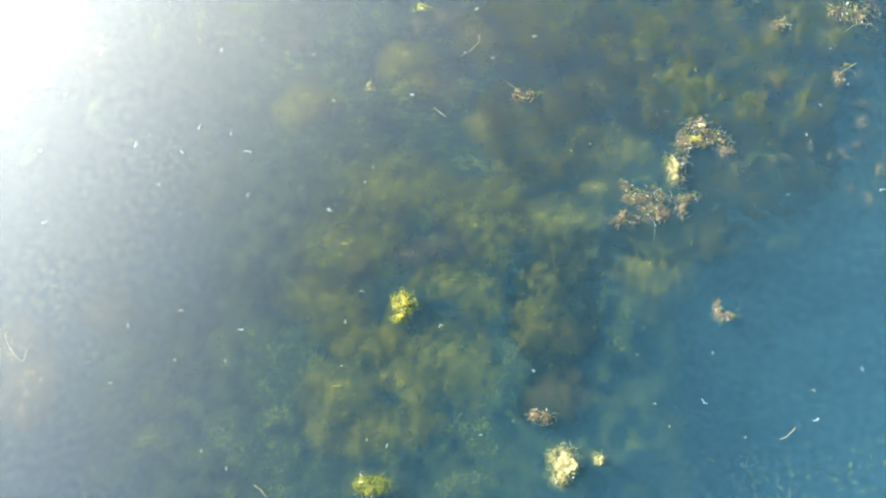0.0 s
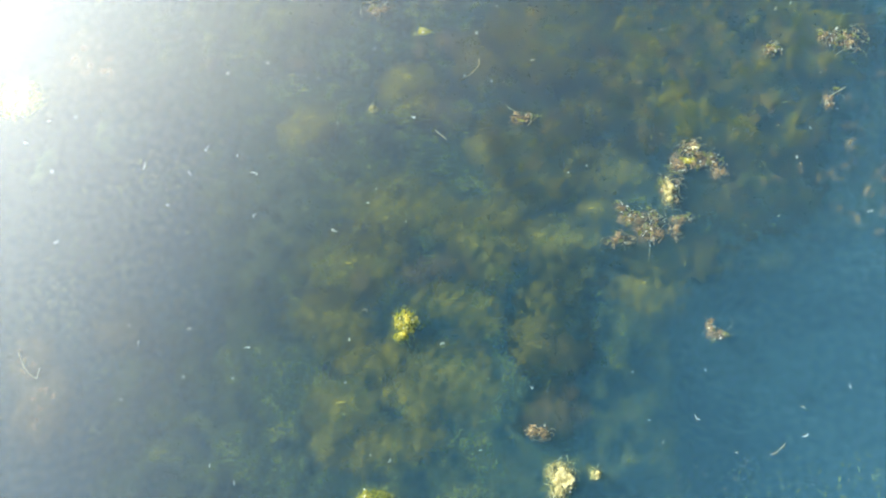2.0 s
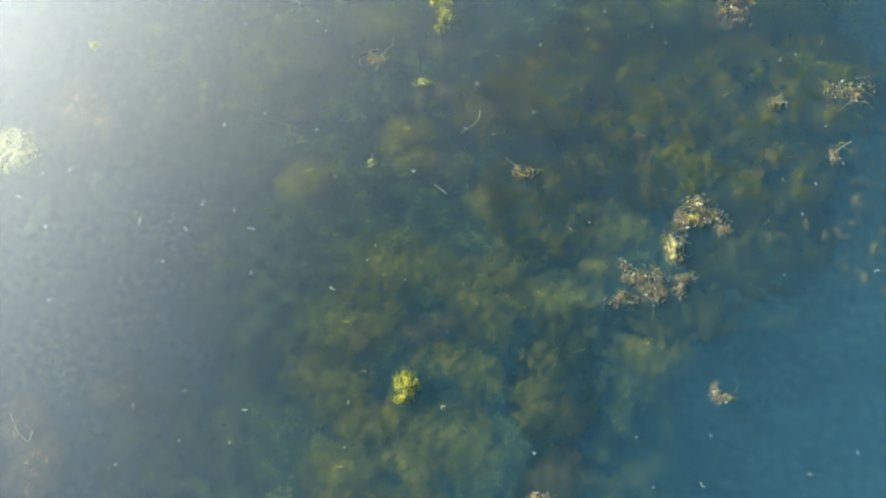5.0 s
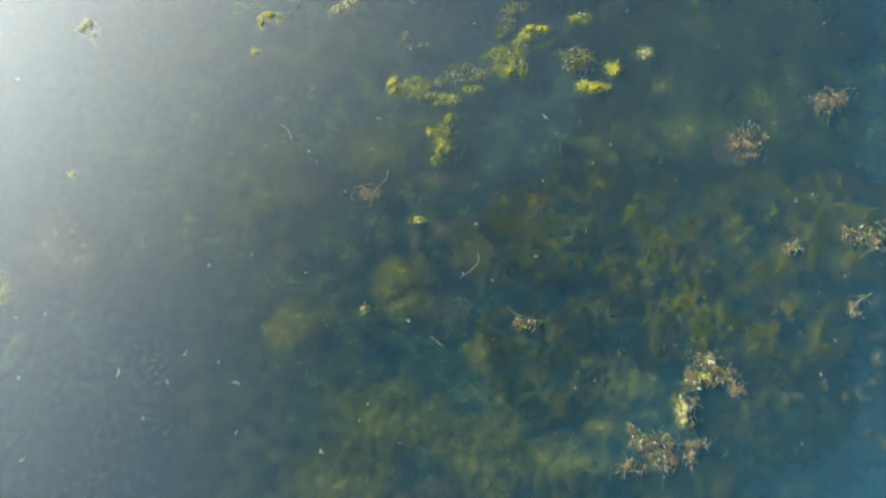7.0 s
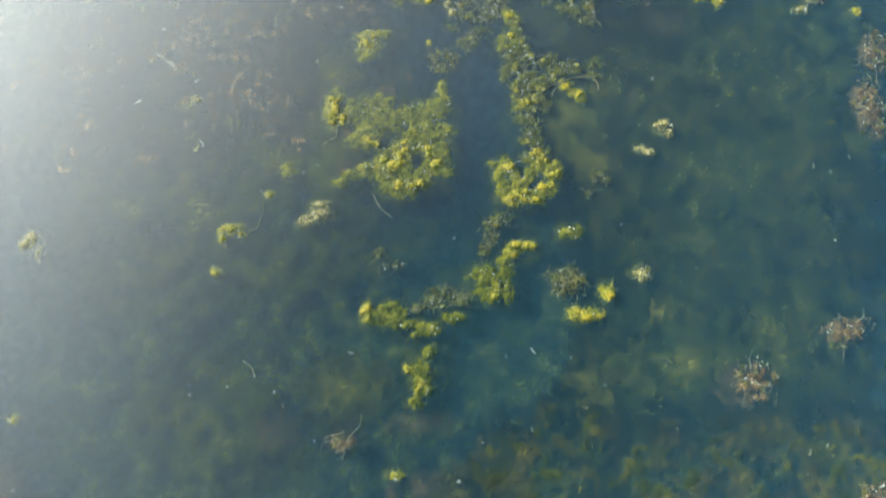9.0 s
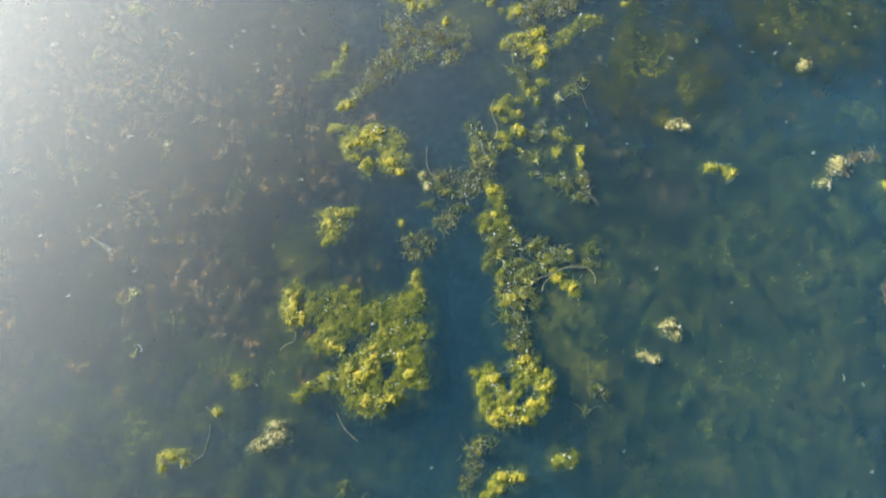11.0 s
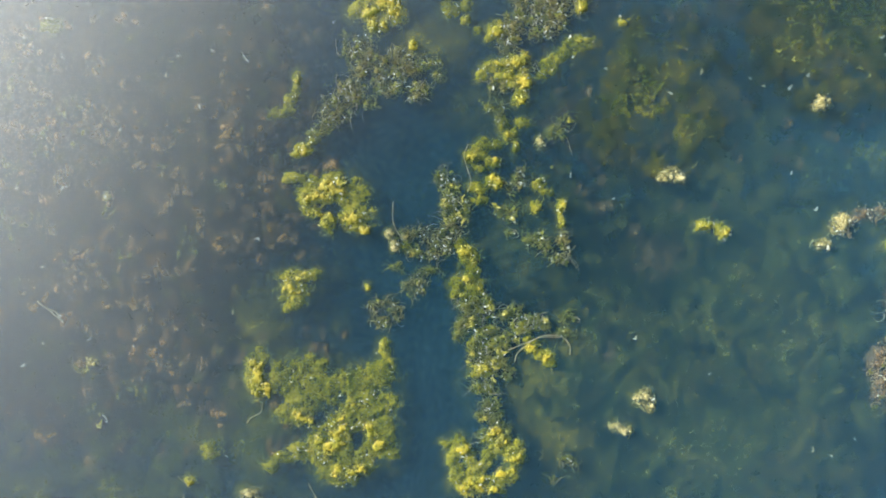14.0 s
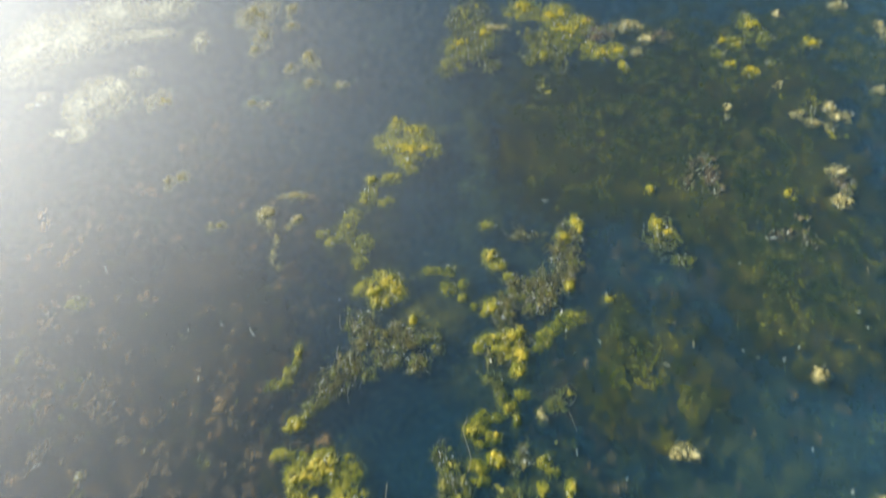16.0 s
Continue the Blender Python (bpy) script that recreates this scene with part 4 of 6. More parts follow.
algae_mat(1.33, 11.08, [(-0.074, 0.118, 0.09, 0.081), (-0.003, 0.002, 0.09, 0.074), (0.077, -0.119, 0.067, 0.049)], "yellow", 0.8, crests=[(-0.074, 0.124, 0.057, 0.05), (0.007, -0.005, 0.045, 0.037)])
algae_mat(-0.52, 7.14, [(-0.608, 0.474, 0.138, 0.22), (-0.616, 0.291, 0.116, 0.105), (-0.374, 0.387, 0.237, 0.178), (-0.159, 0.484, 0.237, 0.125), (-0.063, 0.272, 0.315, 0.177), (0.254, 0.313, 0.314, 0.156), (0.544, 0.381, 0.156, 0.135), (-0.282, 0.045, 0.211, 0.125), (-0.173, 0.145, 0.184, 0.13), (0.402, 0.1, 0.261, 0.156), (0.132, -0.099, 0.262, 0.156), (-0.007, -0.303, 0.21, 0.177), (0.228, -0.31, 0.314, 0.208), (0.522, -0.164, 0.156, 0.208), (0.592, -0.347, 0.104, 0.062), (0.115, -0.515, 0.236, 0.125), (0.326, -0.469, 0.131, 0.104), (-0.25, -0.28, 0.13, 0.075), (-0.40, -0.36, 0.12, 0.06), (-0.539, -0.43, 0.095, 0.057)], "green", 1.0, crests=[(-0.627, 0.396, 0.079, 0.188), (-0.574, 0.279, 0.085, 0.068), (0.138, 0.031, 0.073, 0.052), (0.245, 0.095, 0.073, 0.031), (-0.255, 0.08, 0.047, 0.042), (0.13, -0.151, 0.115, 0.078), (0.419, -0.134, 0.073, 0.073), (-0.005, -0.251, 0.147, 0.099), (0.221, -0.476, 0.157, 0.068), (0.087, -0.55, 0.073, 0.052), (-0.179, -0.011, 0.084, 0.036), (0.502, -0.267, 0.052, 0.036)], holes=[(-0.037, 0.0, 0.079, 0.062), (0.294, -0.234, 0.073, 0.094), (-0.529, 0.471, 0.037, 0.063)])
algae_mat(-0.39, 9.14, [(0.01, 0.116, 0.284, 0.157), (-0.123, 0.069, 0.2, 0.125), (0.192, 0.055, 0.178, 0.146), (0.261, -0.157, 0.141, 0.141), (0.185, -0.101, 0.147, 0.125), (-0.17, -0.033, 0.105, 0.094), (-0.028, -0.186, 0.068, 0.104), (-0.327, 0.236, 0.116, 0.063)], "yellow", 1.0, crests=[(0.01, 0.116, 0.152, 0.094), (-0.149, 0.071, 0.095, 0.068), (-0.227, -0.015, 0.047, 0.068), (-0.151, -0.097, 0.074, 0.037), (-0.038, -0.17, 0.053, 0.073), (0.193, -0.154, 0.1, 0.094), (0.283, -0.262, 0.068, 0.052), (0.118, 0.179, 0.063, 0.047)], holes=[(0.029, -0.078, 0.095, 0.052), (-0.127, -0.019, 0.042, 0.031)])
algae_mat(-0.73, 8.34, [(0.004, 0.121, 0.2, 0.068), (-0.027, 0.018, 0.163, 0.104), (-0.042, -0.097, 0.116, 0.089), (0.162, 0.13, 0.079, 0.057), (-0.098, -0.173, 0.053, 0.037)], "yellow", 0.3, crests=[(-0.053, 0.008, 0.105, 0.068), (0.02, 0.121, 0.126, 0.037), (-0.06, -0.164, 0.069, 0.026)])
algae_mat(-0.61, 9.65, [(-0.005, -0.003, 0.095, 0.068), (-0.071, -0.052, 0.058, 0.037), (0.076, 0.056, 0.042, 0.042)], "yellow", 0.7, crests=[(0.011, 0.006, 0.063, 0.047), (-0.06, -0.048, 0.037, 0.026)])
algae_mat(-0.74, 10.12, [(0.09, 0.191, 0.053, 0.094), (0.07, 0.087, 0.053, 0.073), (0.013, -0.015, 0.063, 0.073), (-0.054, -0.117, 0.116, 0.068), (-0.119, -0.145, 0.085, 0.047)], "green", 0.7, crests=[(0.094, 0.164, 0.026, 0.084), (0.059, 0.061, 0.026, 0.042)])
algae_mat(0.12, 10.86, [(0.022, 0.064, 0.23, 0.177), (-0.188, 0.05, 0.094, 0.078), (0.177, 0.003, 0.104, 0.125), (-0.011, -0.117, 0.105, 0.073)], "yellow", 1.0, crests=[(-0.01, -0.091, 0.089, 0.078), (0.137, 0.047, 0.099, 0.104), (-0.058, 0.016, 0.068, 0.063), (0.051, 0.115, 0.105, 0.084)])
algae_mat(0.45, 10.57, [(0.0, 0.0, 0.036, 0.047)], "yellow", 1.0, crests=[(0.0, 0.0, 0.036, 0.047)])
algae_mat(1.27, 10.21, [(0.064, 0.083, 0.129, 0.114), (-0.09, 0.117, 0.114, 0.062), (-0.196, 0.045, 0.052, 0.067), (0.11, -0.049, 0.139, 0.114), (0.13, -0.19, 0.082, 0.083), (-0.017, -0.006, 0.077, 0.073)], "yellow", 1.0, crests=[(0.117, 0.122, 0.098, 0.088), (0.145, -0.066, 0.088, 0.083), (0.139, -0.206, 0.062, 0.067), (-0.063, 0.131, 0.093, 0.036), (0.02, 0.033, 0.052, 0.047)], holes=[(0.055, -0.124, 0.031, 0.031)])
algae_mat(1.19, 10.63, [(0.032, 0.029, 0.114, 0.088), (-0.032, -0.029, 0.052, 0.041)], "yellow", 0.8, crests=[(0.053, 0.039, 0.072, 0.062), (-0.011, -0.01, 0.041, 0.036)])
algae_mat(1.78, 10.35, [(0.207, 0.138, 0.153, 0.088), (0.049, 0.043, 0.113, 0.067), (-0.083, -0.054, 0.103, 0.077), (-0.174, -0.127, 0.056, 0.047)], "green", 0.8, crests=[(0.167, 0.155, 0.046, 0.031), (-0.1, -0.089, 0.036, 0.026)])
algae_mat(1.99, 10.82, [(0.0, 0.0, 0.061, 0.072)], "yellow", 0.9, crests=[(0.0, 0.0, 0.046, 0.057)])
algae_mat(2.37, 10.65, [(0.0, 0.0, 0.051, 0.046)], "yellow", 0.9, crests=[(0.005, -0.0, 0.036, 0.036)])
algae_mat(1.07, 9.50, [(-0.103, 0.004, 0.093, 0.088), (-0.023, 0.078, 0.114, 0.078), (0.107, 0.087, 0.072, 0.052), (0.049, -0.055, 0.083, 0.067), (-0.031, -0.114, 0.083, 0.041)], "green", 1.0, crests=[(-0.114, -0.011, 0.052, 0.062), (-0.039, 0.063, 0.052, 0.036), (0.06, -0.051, 0.036, 0.031)], holes=[(0.104, 0.01, 0.041, 0.031)])
algae_mat(1.30, 9.69, [(0.009, 0.003, 0.072, 0.093), (0.055, -0.129, 0.051, 0.072), (-0.063, 0.126, 0.041, 0.093)], "green", 0.9, crests=[(0.01, 0.029, 0.041, 0.062), (0.051, -0.103, 0.026, 0.036)])
algae_mat(1.03, 9.19, [(0.087, 0.072, 0.093, 0.072), (-0.054, 0.016, 0.114, 0.067), (-0.033, -0.088, 0.103, 0.047)], "green", 1.0, crests=[(0.098, 0.082, 0.062, 0.052), (-0.056, -0.025, 0.041, 0.031)])
algae_mat(1.42, 9.79, [(0.0, 0.0, 0.093, 0.052)], "green", 0.6, crests=[])
algae_mat(1.58, 9.18, [(-0.032, 0.043, 0.082, 0.077), (0.032, -0.043, 0.062, 0.036)], "green", 0.8, crests=[(-0.057, 0.059, 0.031, 0.026)])
algae_mat(1.50, 9.01, [(0.0, 0.0, 0.051, 0.067)], "yellow", 0.9, crests=[(0.006, 0.015, 0.036, 0.041)])
algae_mat(1.74, 8.93, [(-0.002, 0.07, 0.046, 0.093), (0.002, -0.07, 0.041, 0.067)], "yellow", 0.8, crests=[(-0.002, 0.065, 0.031, 0.067), (0.003, -0.059, 0.02, 0.036)])
algae_mat(0.84, 8.39, [(-0.013, 0.317, 0.072, 0.072), (0.043, 0.185, 0.103, 0.114), (0.052, 0.029, 0.083, 0.103), (0.073, -0.101, 0.114, 0.103), (-0.081, -0.069, 0.083, 0.072), (-0.116, -0.156, 0.052, 0.062), (0.042, -0.204, 0.103, 0.057)], "green", 1.0, crests=[(0.036, 0.247, 0.067, 0.062), (0.084, 0.167, 0.047, 0.047), (-0.006, 0.005, 0.047, 0.036), (0.083, -0.091, 0.041, 0.031), (-0.023, -0.149, 0.031, 0.026)])
algae_mat(0.18, 8.76, [(-0.024, 0.053, 0.052, 0.052), (0.024, -0.053, 0.052, 0.062)], "pale", 0.8, crests=[(-0.018, 0.058, 0.031, 0.031), (0.023, -0.069, 0.031, 0.036)])
algae_mat(-0.08, 8.34, [(0.0, 0.0, 0.031, 0.042)], "yellow", 0.8, crests=[(0.0, 0.0, 0.026, 0.036)])
algae_mat(1.48, 7.69, [(-0.049, 0.06, 0.092, 0.067), (0.049, -0.047, 0.092, 0.067), (0.097, -0.126, 0.061, 0.041), (-0.098, 0.113, 0.051, 0.041)], "yellow", 0.5, crests=[(-0.049, 0.049, 0.062, 0.046), (0.049, -0.057, 0.046, 0.036)])
algae_mat(0.95, 7.55, [(0.008, -0.009, 0.093, 0.067), (0.063, 0.067, 0.072, 0.052), (-0.071, -0.058, 0.052, 0.041)], "yellow", 0.9, crests=[(0.025, 0.016, 0.046, 0.036), (-0.056, -0.053, 0.031, 0.021)])
algae_mat(0.09, 7.70, [(-0.018, 0.063, 0.063, 0.093), (0.018, -0.063, 0.031, 0.052)], "yellow", 0.7, crests=[(-0.018, 0.073, 0.037, 0.057)])
algae_mat(0.88, 6.70, [(-0.179, 0.123, 0.103, 0.114), (-0.235, 0.021, 0.072, 0.093), (-0.19, -0.135, 0.072, 0.114), (-0.064, -0.216, 0.165, 0.103), (0.116, -0.222, 0.155, 0.093), (0.248, -0.148, 0.113, 0.077), (0.334, 0.055, 0.113, 0.129), (0.209, 0.137, 0.129, 0.098), (0.124, 0.201, 0.072, 0.062), (0.075, 0.027, 0.093, 0.072), (-0.02, -0.03, 0.13, 0.11), (-0.30, 0.17, 0.06, 0.035)], "yellow", 1.0, crests=[(-0.065, -0.242, 0.129, 0.083), (-0.01, -0.166, 0.067, 0.052), (0.21, 0.162, 0.077, 0.057), (0.344, 0.055, 0.067, 0.093), (0.249, -0.122, 0.077, 0.051), (-0.153, 0.122, 0.047, 0.046), (0.157, 0.252, 0.041, 0.036), (0.114, -0.263, 0.062, 0.041)], holes=[(0.02, 0.02, 0.035, 0.05), (0.10, -0.10, 0.03, 0.03)])
algae_mat(-1.25, 6.47, [(0.0, 0.0, 0.116, 0.042)], "pale", 0.9, crests=[(0.0, 0.0, 0.074, 0.031)])
algae_mat(1.58, 9.61, [(0.0, 0.0, 0.041, 0.062)], "pale", 0.7, crests=[(0.0, 0.005, 0.026, 0.041)])
algae_mat(0.59, 5.57, [(-0.097, 0.074, 0.2, 0.11), (0.077, 0.128, 0.091, 0.104), (-0.075, -0.099, 0.198, 0.086), (0.095, -0.103, 0.056, 0.114)], "green", 0.5, crests=[(-0.065, -0.122, 0.04, 0.028)])
algae_mat(0.74, 5.89, [(0.109, 0.07, 0.132, 0.059), (-0.009, 0.008, 0.08, 0.065), (-0.099, -0.078, 0.074, 0.053)], "yellow", 1.0, crests=[(0.115, 0.081, 0.109, 0.041), (-0.009, 0.008, 0.052, 0.041)])
algae_mat(-0.52, 5.28, [(-0.219, 0.019, 0.069, 0.125), (-0.048, -0.014, 0.199, 0.107), (0.066, -0.016, 0.114, 0.118), (0.191, -0.087, 0.102, 0.05), (0.009, 0.098, 0.114, 0.051)], "green", 0.5, crests=[(-0.23, 0.036, 0.046, 0.119)])
algae_mat(-0.09, 5.16, [(-0.051, -0.018, 0.141, 0.072), (-0.165, -0.071, 0.079, 0.033), (0.216, 0.088, 0.113, 0.056)], "green", 0.3, crests=[(-0.187, -0.081, 0.023, 0.022)])
algae_mat(-0.19, 4.64, [(-0.013, 0.066, 0.111, 0.14), (0.012, -0.095, 0.083, 0.09), (-0.071, -0.225, 0.082, 0.058), (0.072, 0.254, 0.072, 0.071)], "green", 0.4, crests=[(0.002, -0.041, 0.033, 0.053)])
algae_mat(-0.35, 4.76, [(0.0, 0.0, 0.033, 0.049)], "yellow", 0.9, crests=[(0.0, 0.0, 0.033, 0.049)])
algae_mat(3.02, 8.77, [(0.0, 0.0, 0.09, 0.06)], "yellow")
algae_mat(3.18, 8.72, [(0.0, 0.0, 0.07, 0.07)], "yellow")
algae_mat(4.11, 9.82, [(0.0, 0.0, 0.11, 0.1)], "pale")
algae_mat(2.43, 7.2, [(0.0, 0.01, 0.08, 0.09), (-0.05, 0.05, 0.07, 0.03), (0.03, -0.07, 0.05, 0.05)], "pale")
algae_mat(4.18, 8.66, [(0.06, 0.06, 0.08, 0.09), (-0.1, -0.1, 0.08, 0.06)], "pale", 0.5)
algae_mat(2.74, 9.25, [(0.0, 0.0, 0.13, 0.08)], "pale", 0.6)
algae_mat(-2.97, 10.92, [(0.0, 0.0, 0.13, 0.07)], "green", 2.0)
algae_mat(-1.82, 6.6, [(0.0, -0.0, 0.05, 0.05)], "yellow")
algae_mat(-2.5, 9.29, [(0.0, 0.0, 0.05, 0.05)], "pale")
algae_mat(-2.72, 7.74, [(0.0, 0.0, 0.07, 0.05)], "pale")
algae_mat(2.11, 11.46, [(0.06, 0.08, 0.08, 0.12), (-0.08, -0.1, 0.09, 0.08)], "yellow")
algae_mat(3.05, 11.4, [(-0.04, 0.03, 0.08, 0.15), (0.07, -0.05, 0.09, 0.08)], "yellow", 0.8)
algae_mat(1.26, 11.57, [(0.0, 0.0, 0.08, 0.06)], "green", 2.5)
algae_mat(1.43, 5.24, [(0.0, 0.0, 0.17, 0.08)], "yellow")
algae_mat(1.67, 5.46, [(0.0, 0.0, 0.08, 0.1)], "yellow")
algae_mat(-2.2, 6.2, [(0.01, 0.03, 0.15, 0.07), (-0.09, -0.05, 0.05, 0.09), (0.12, -0.03, 0.05, 0.06)], "yellow", 0.8)
algae_mat(-2.34, 5.78, [(0.0, 0.0, 0.07, 0.05)], "yellow")
algae_mat(-1.29, 6.34, [(0.05, 0.02, 0.13, 0.09), (-0.09, -0.05, 0.11, 0.06)], "pale", 0.6)
algae_mat(1.36, 6.08, [(0.0, 0.0, 0.13, 0.08)], "green", 2.5)
algae_mat(-4.34, 6.11, [(-0.04, 0.04, 0.12, 0.1), (0.08, -0.07, 0.06, 0.1)], "pale", 0.6)
algae_mat(-4.27, 4.34, [(0.0, 0.0, 0.06, 0.05)], "yellow")
algae_mat(-0.46, 3.77, [(0.0, 0.0, 0.08, 0.04)], "yellow")
algae_mat(-1.61, 6.88, [(0.0, -0.0, 0.11, 0.1)], "green", 1)
algae_mat(2.04, 5.64, [(0.0, 0.0, 0.09, 0.08)], "pale", 0.7)
algae_mat(4.67, 8.52, [(0.0, 0.0, 0.05, 0.06)], "yellow")
algae_mat(-0.62, 0.5, [(0.01, 0.04, 0.11, 0.12), (-0.03, -0.11, 0.08, 0.05)], "yellow", 0.9)
algae_mat(0.85, -0.92, [(0.01, 0.04, 0.14, 0.12), (-0.03, -0.09, 0.09, 0.09)], "pale", 1.1)
algae_mat(1.17, -0.87, [(0.0, 0.0, 0.05, 0.05)], "pale", 1.1)
algae_mat(2.31, 2.19, [(0.0, 0.0, 0.09, 0.04)], "yellow")
algae_mat(2.17, 2.0, [(-0.1, -0.15, 0.07, 0.15), (0.22, 0.31, 0.07, 0.07)], "pale", 0.5)
algae_mat(-5.05, 3.06, [(0.0, 0.0, 0.31, 0.24)], "yellow", -1.0)
algae_mat(-1.0, 2.83, [(0.0, 0.0, 0.05, 0.04)], "pale")
algae_mat(-0.88, -1.1, [(0.0, 0.0, 0.18, 0.09)], "green", 0.2)
algae_mat(2.21, 6.95, [(-0.043, 0.012, 0.076, 0.046), (0.043, -0.012, 0.061, 0.041)], "pale", 0.3)
# clumps of fine-leaved weed
weed_clump(1.29, 14.13, [(-0.032, 0.593, 0.262, 0.324), (0.031, -0.085, 0.179, 0.178), (0.192, -0.294, 0.105, 0.106), (-0.191, -0.214, 0.114, 0.126)], "olive", 0.9)
weed_clump(2.13, 14.02, [(-0.04, 0.153, 0.179, 0.222), (0.181, -0.065, 0.113, 0.245), (-0.141, -0.088, 0.113, 0.117)], "olive", 0.9)
weed_clump(1.49, 13.60, [(0.574, -0.185, 0.081, 0.182), (-0.574, 0.185, 0.113, 0.114)], "olive", 0.4)
weed_clump(3.29, 14.25, [(-0.385, 0.058, 0.179, 0.186), (0.385, -0.058, 0.141, 0.103)], "russet", 0.8)
weed_clump(3.64, 12.00, [(0.011, 0.214, 0.153, 0.101), (0.082, 0.02, 0.108, 0.189), (-0.176, -0.036, 0.072, 0.097), (0.083, -0.198, 0.047, 0.073)], "russet", 0.9)
weed_clump(5.18, 12.68, [(-0.058, 0.19, 0.127, 0.141), (0.058, -0.19, 0.086, 0.067)], "olive", 0.5)
weed_clump(5.05, 11.82, [(0.0, 0.0, 0.117, 0.151)], "russet", 0.6)
weed_clump(1.84, 11.07, [(0.162, 0.06, 0.112, 0.235), (-0.088, -0.199, 0.194, 0.12), (-0.209, 0.334, 0.159, 0.057), (0.135, -0.195, 0.077, 0.078)], "brown", 1.0)
weed_clump(0.18, 10.31, [(-0.218, 0.157, 0.131, 0.183), (-0.307, -0.1, 0.131, 0.104), (-0.013, 0.042, 0.131, 0.13), (0.143, 0.033, 0.156, 0.115), (0.033, -0.117, 0.131, 0.094), (0.265, -0.181, 0.115, 0.073), (0.097, 0.166, 0.084, 0.063)], "brown", 1.0)
weed_clump(0.26, 10.31, [(-0.44, 0.245, 0.047, 0.136), (0.274, 0.051, 0.156, 0.068), (0.401, -0.034, 0.083, 0.062), (-0.235, -0.262, 0.084, 0.063)], "olive", 0.8)
weed_clump(-0.24, 10.00, [(-0.078, 0.013, 0.116, 0.115), (-0.003, -0.07, 0.094, 0.073), (0.081, 0.057, 0.063, 0.063)], "brown", 1.0)
weed_clump(-0.45, 9.83, [(0.047, 0.053, 0.068, 0.063), (-0.047, -0.053, 0.074, 0.042)], "olive", 0.8)
weed_clump(1.57, 10.72, [(-0.089, 0.078, 0.129, 0.129), (0.063, 0.017, 0.18, 0.145), (0.194, 0.088, 0.128, 0.103), (-0.224, -0.071, 0.077, 0.155), (0.057, -0.112, 0.128, 0.062)], "brown", 1.1)
weed_clump(1.33, 10.30, [(-0.018, 0.174, 0.062, 0.104), (-0.136, -0.157, 0.072, 0.062), (0.154, -0.017, 0.072, 0.093)], "brown", 0.7)
weed_clump(1.18, 9.90, [(0.037, -0.041, 0.052, 0.129), (-0.037, 0.041, 0.072, 0.052)], "olive", 0.6)
weed_clump(0.74, 9.15, [(-0.016, 0.084, 0.083, 0.114), (0.001, -0.125, 0.093, 0.156), (-0.09, 0.181, 0.062, 0.083), (0.104, -0.14, 0.072, 0.104)], "olive", 1.2)
weed_clump(0.59, 8.73, [(-0.174, 0.07, 0.182, 0.067), (0.032, 0.009, 0.13, 0.073), (0.08, -0.071, 0.093, 0.104), (0.14, 0.108, 0.114, 0.073), (-0.078, -0.116, 0.182, 0.057)], "brown", 0.8)
weed_clump(0.34, 8.55, [(-0.029, 0.126, 0.094, 0.062), (-0.14, -0.025, 0.083, 0.047), (0.169, -0.1, 0.13, 0.047)], "olive", 0.7)
weed_clump(0.14, 8.16, [(0.208, 0.165, 0.114, 0.083), (-0.006, 0.034, 0.094, 0.073), (-0.164, 0.003, 0.063, 0.062), (-0.092, -0.145, 0.104, 0.057), (0.053, -0.057, 0.063, 0.073)], "brown", 0.6)
weed_clump(0.92, 7.88, [(-0.064, 0.233, 0.129, 0.062), (0.115, 0.2, 0.072, 0.103), (-0.071, 0.078, 0.129, 0.078), (-0.178, 0.005, 0.062, 0.047), (0.081, -0.005, 0.129, 0.077), (-0.028, -0.13, 0.093, 0.093), (0.018, -0.261, 0.114, 0.093), (0.127, -0.12, 0.129, 0.072)], "olive", 1.2)
weed_clump(1.34, 7.93, [(-0.101, 0.089, 0.103, 0.077), (-0.003, -0.018, 0.128, 0.077), (0.087, 0.03, 0.072, 0.067), (-0.161, -0.116, 0.082, 0.067), (0.178, 0.016, 0.062, 0.062)], "olive", 1.0)
weed_clump(1.05, 7.37, [(-0.15, -0.015, 0.072, 0.062), (-0.014, 0.135, 0.062, 0.083), (-0.046, -0.018, 0.072, 0.093), (0.052, 0.236, 0.072, 0.062), (-0.027, -0.174, 0.093, 0.072), (0.046, -0.269, 0.062, 0.093), (0.139, 0.104, 0.041, 0.067)], "olive", 1.2)
weed_clump(1.00, 7.01, [(0.093, -0.027, 0.072, 0.093), (-0.029, 0.116, 0.103, 0.036), (-0.064, -0.089, 0.083, 0.067)], "olive", 1.0)
weed_clump(1.31, 9.22, [(0.048, 0.037, 0.077, 0.093), (-0.048, -0.037, 0.062, 0.062)], "brown", 0.9)
weed_clump(1.76, 9.75, [(-0.04, -0.045, 0.113, 0.072), (0.04, 0.045, 0.072, 0.041)], "olive", 0.5)
weed_clump(1.45, 8.71, [(0.051, -0.001, 0.103, 0.077), (0.125, -0.086, 0.072, 0.041), (-0.176, 0.087, 0.072, 0.041)], "olive", 0.6)
weed_clump(1.71, 8.61, [(0.042, 0.088, 0.051, 0.103), (-0.042, -0.088, 0.102, 0.057)], "brown", 0.8)
weed_clump(1.28, 8.97, [(0.0, 0.0, 0.154, 0.093)], "olive", 0.35)
weed_clump(1.75, 7.92, [(0.024, 0.076, 0.072, 0.062), (-0.024, -0.076, 0.082, 0.046)], "olive", 0.5)
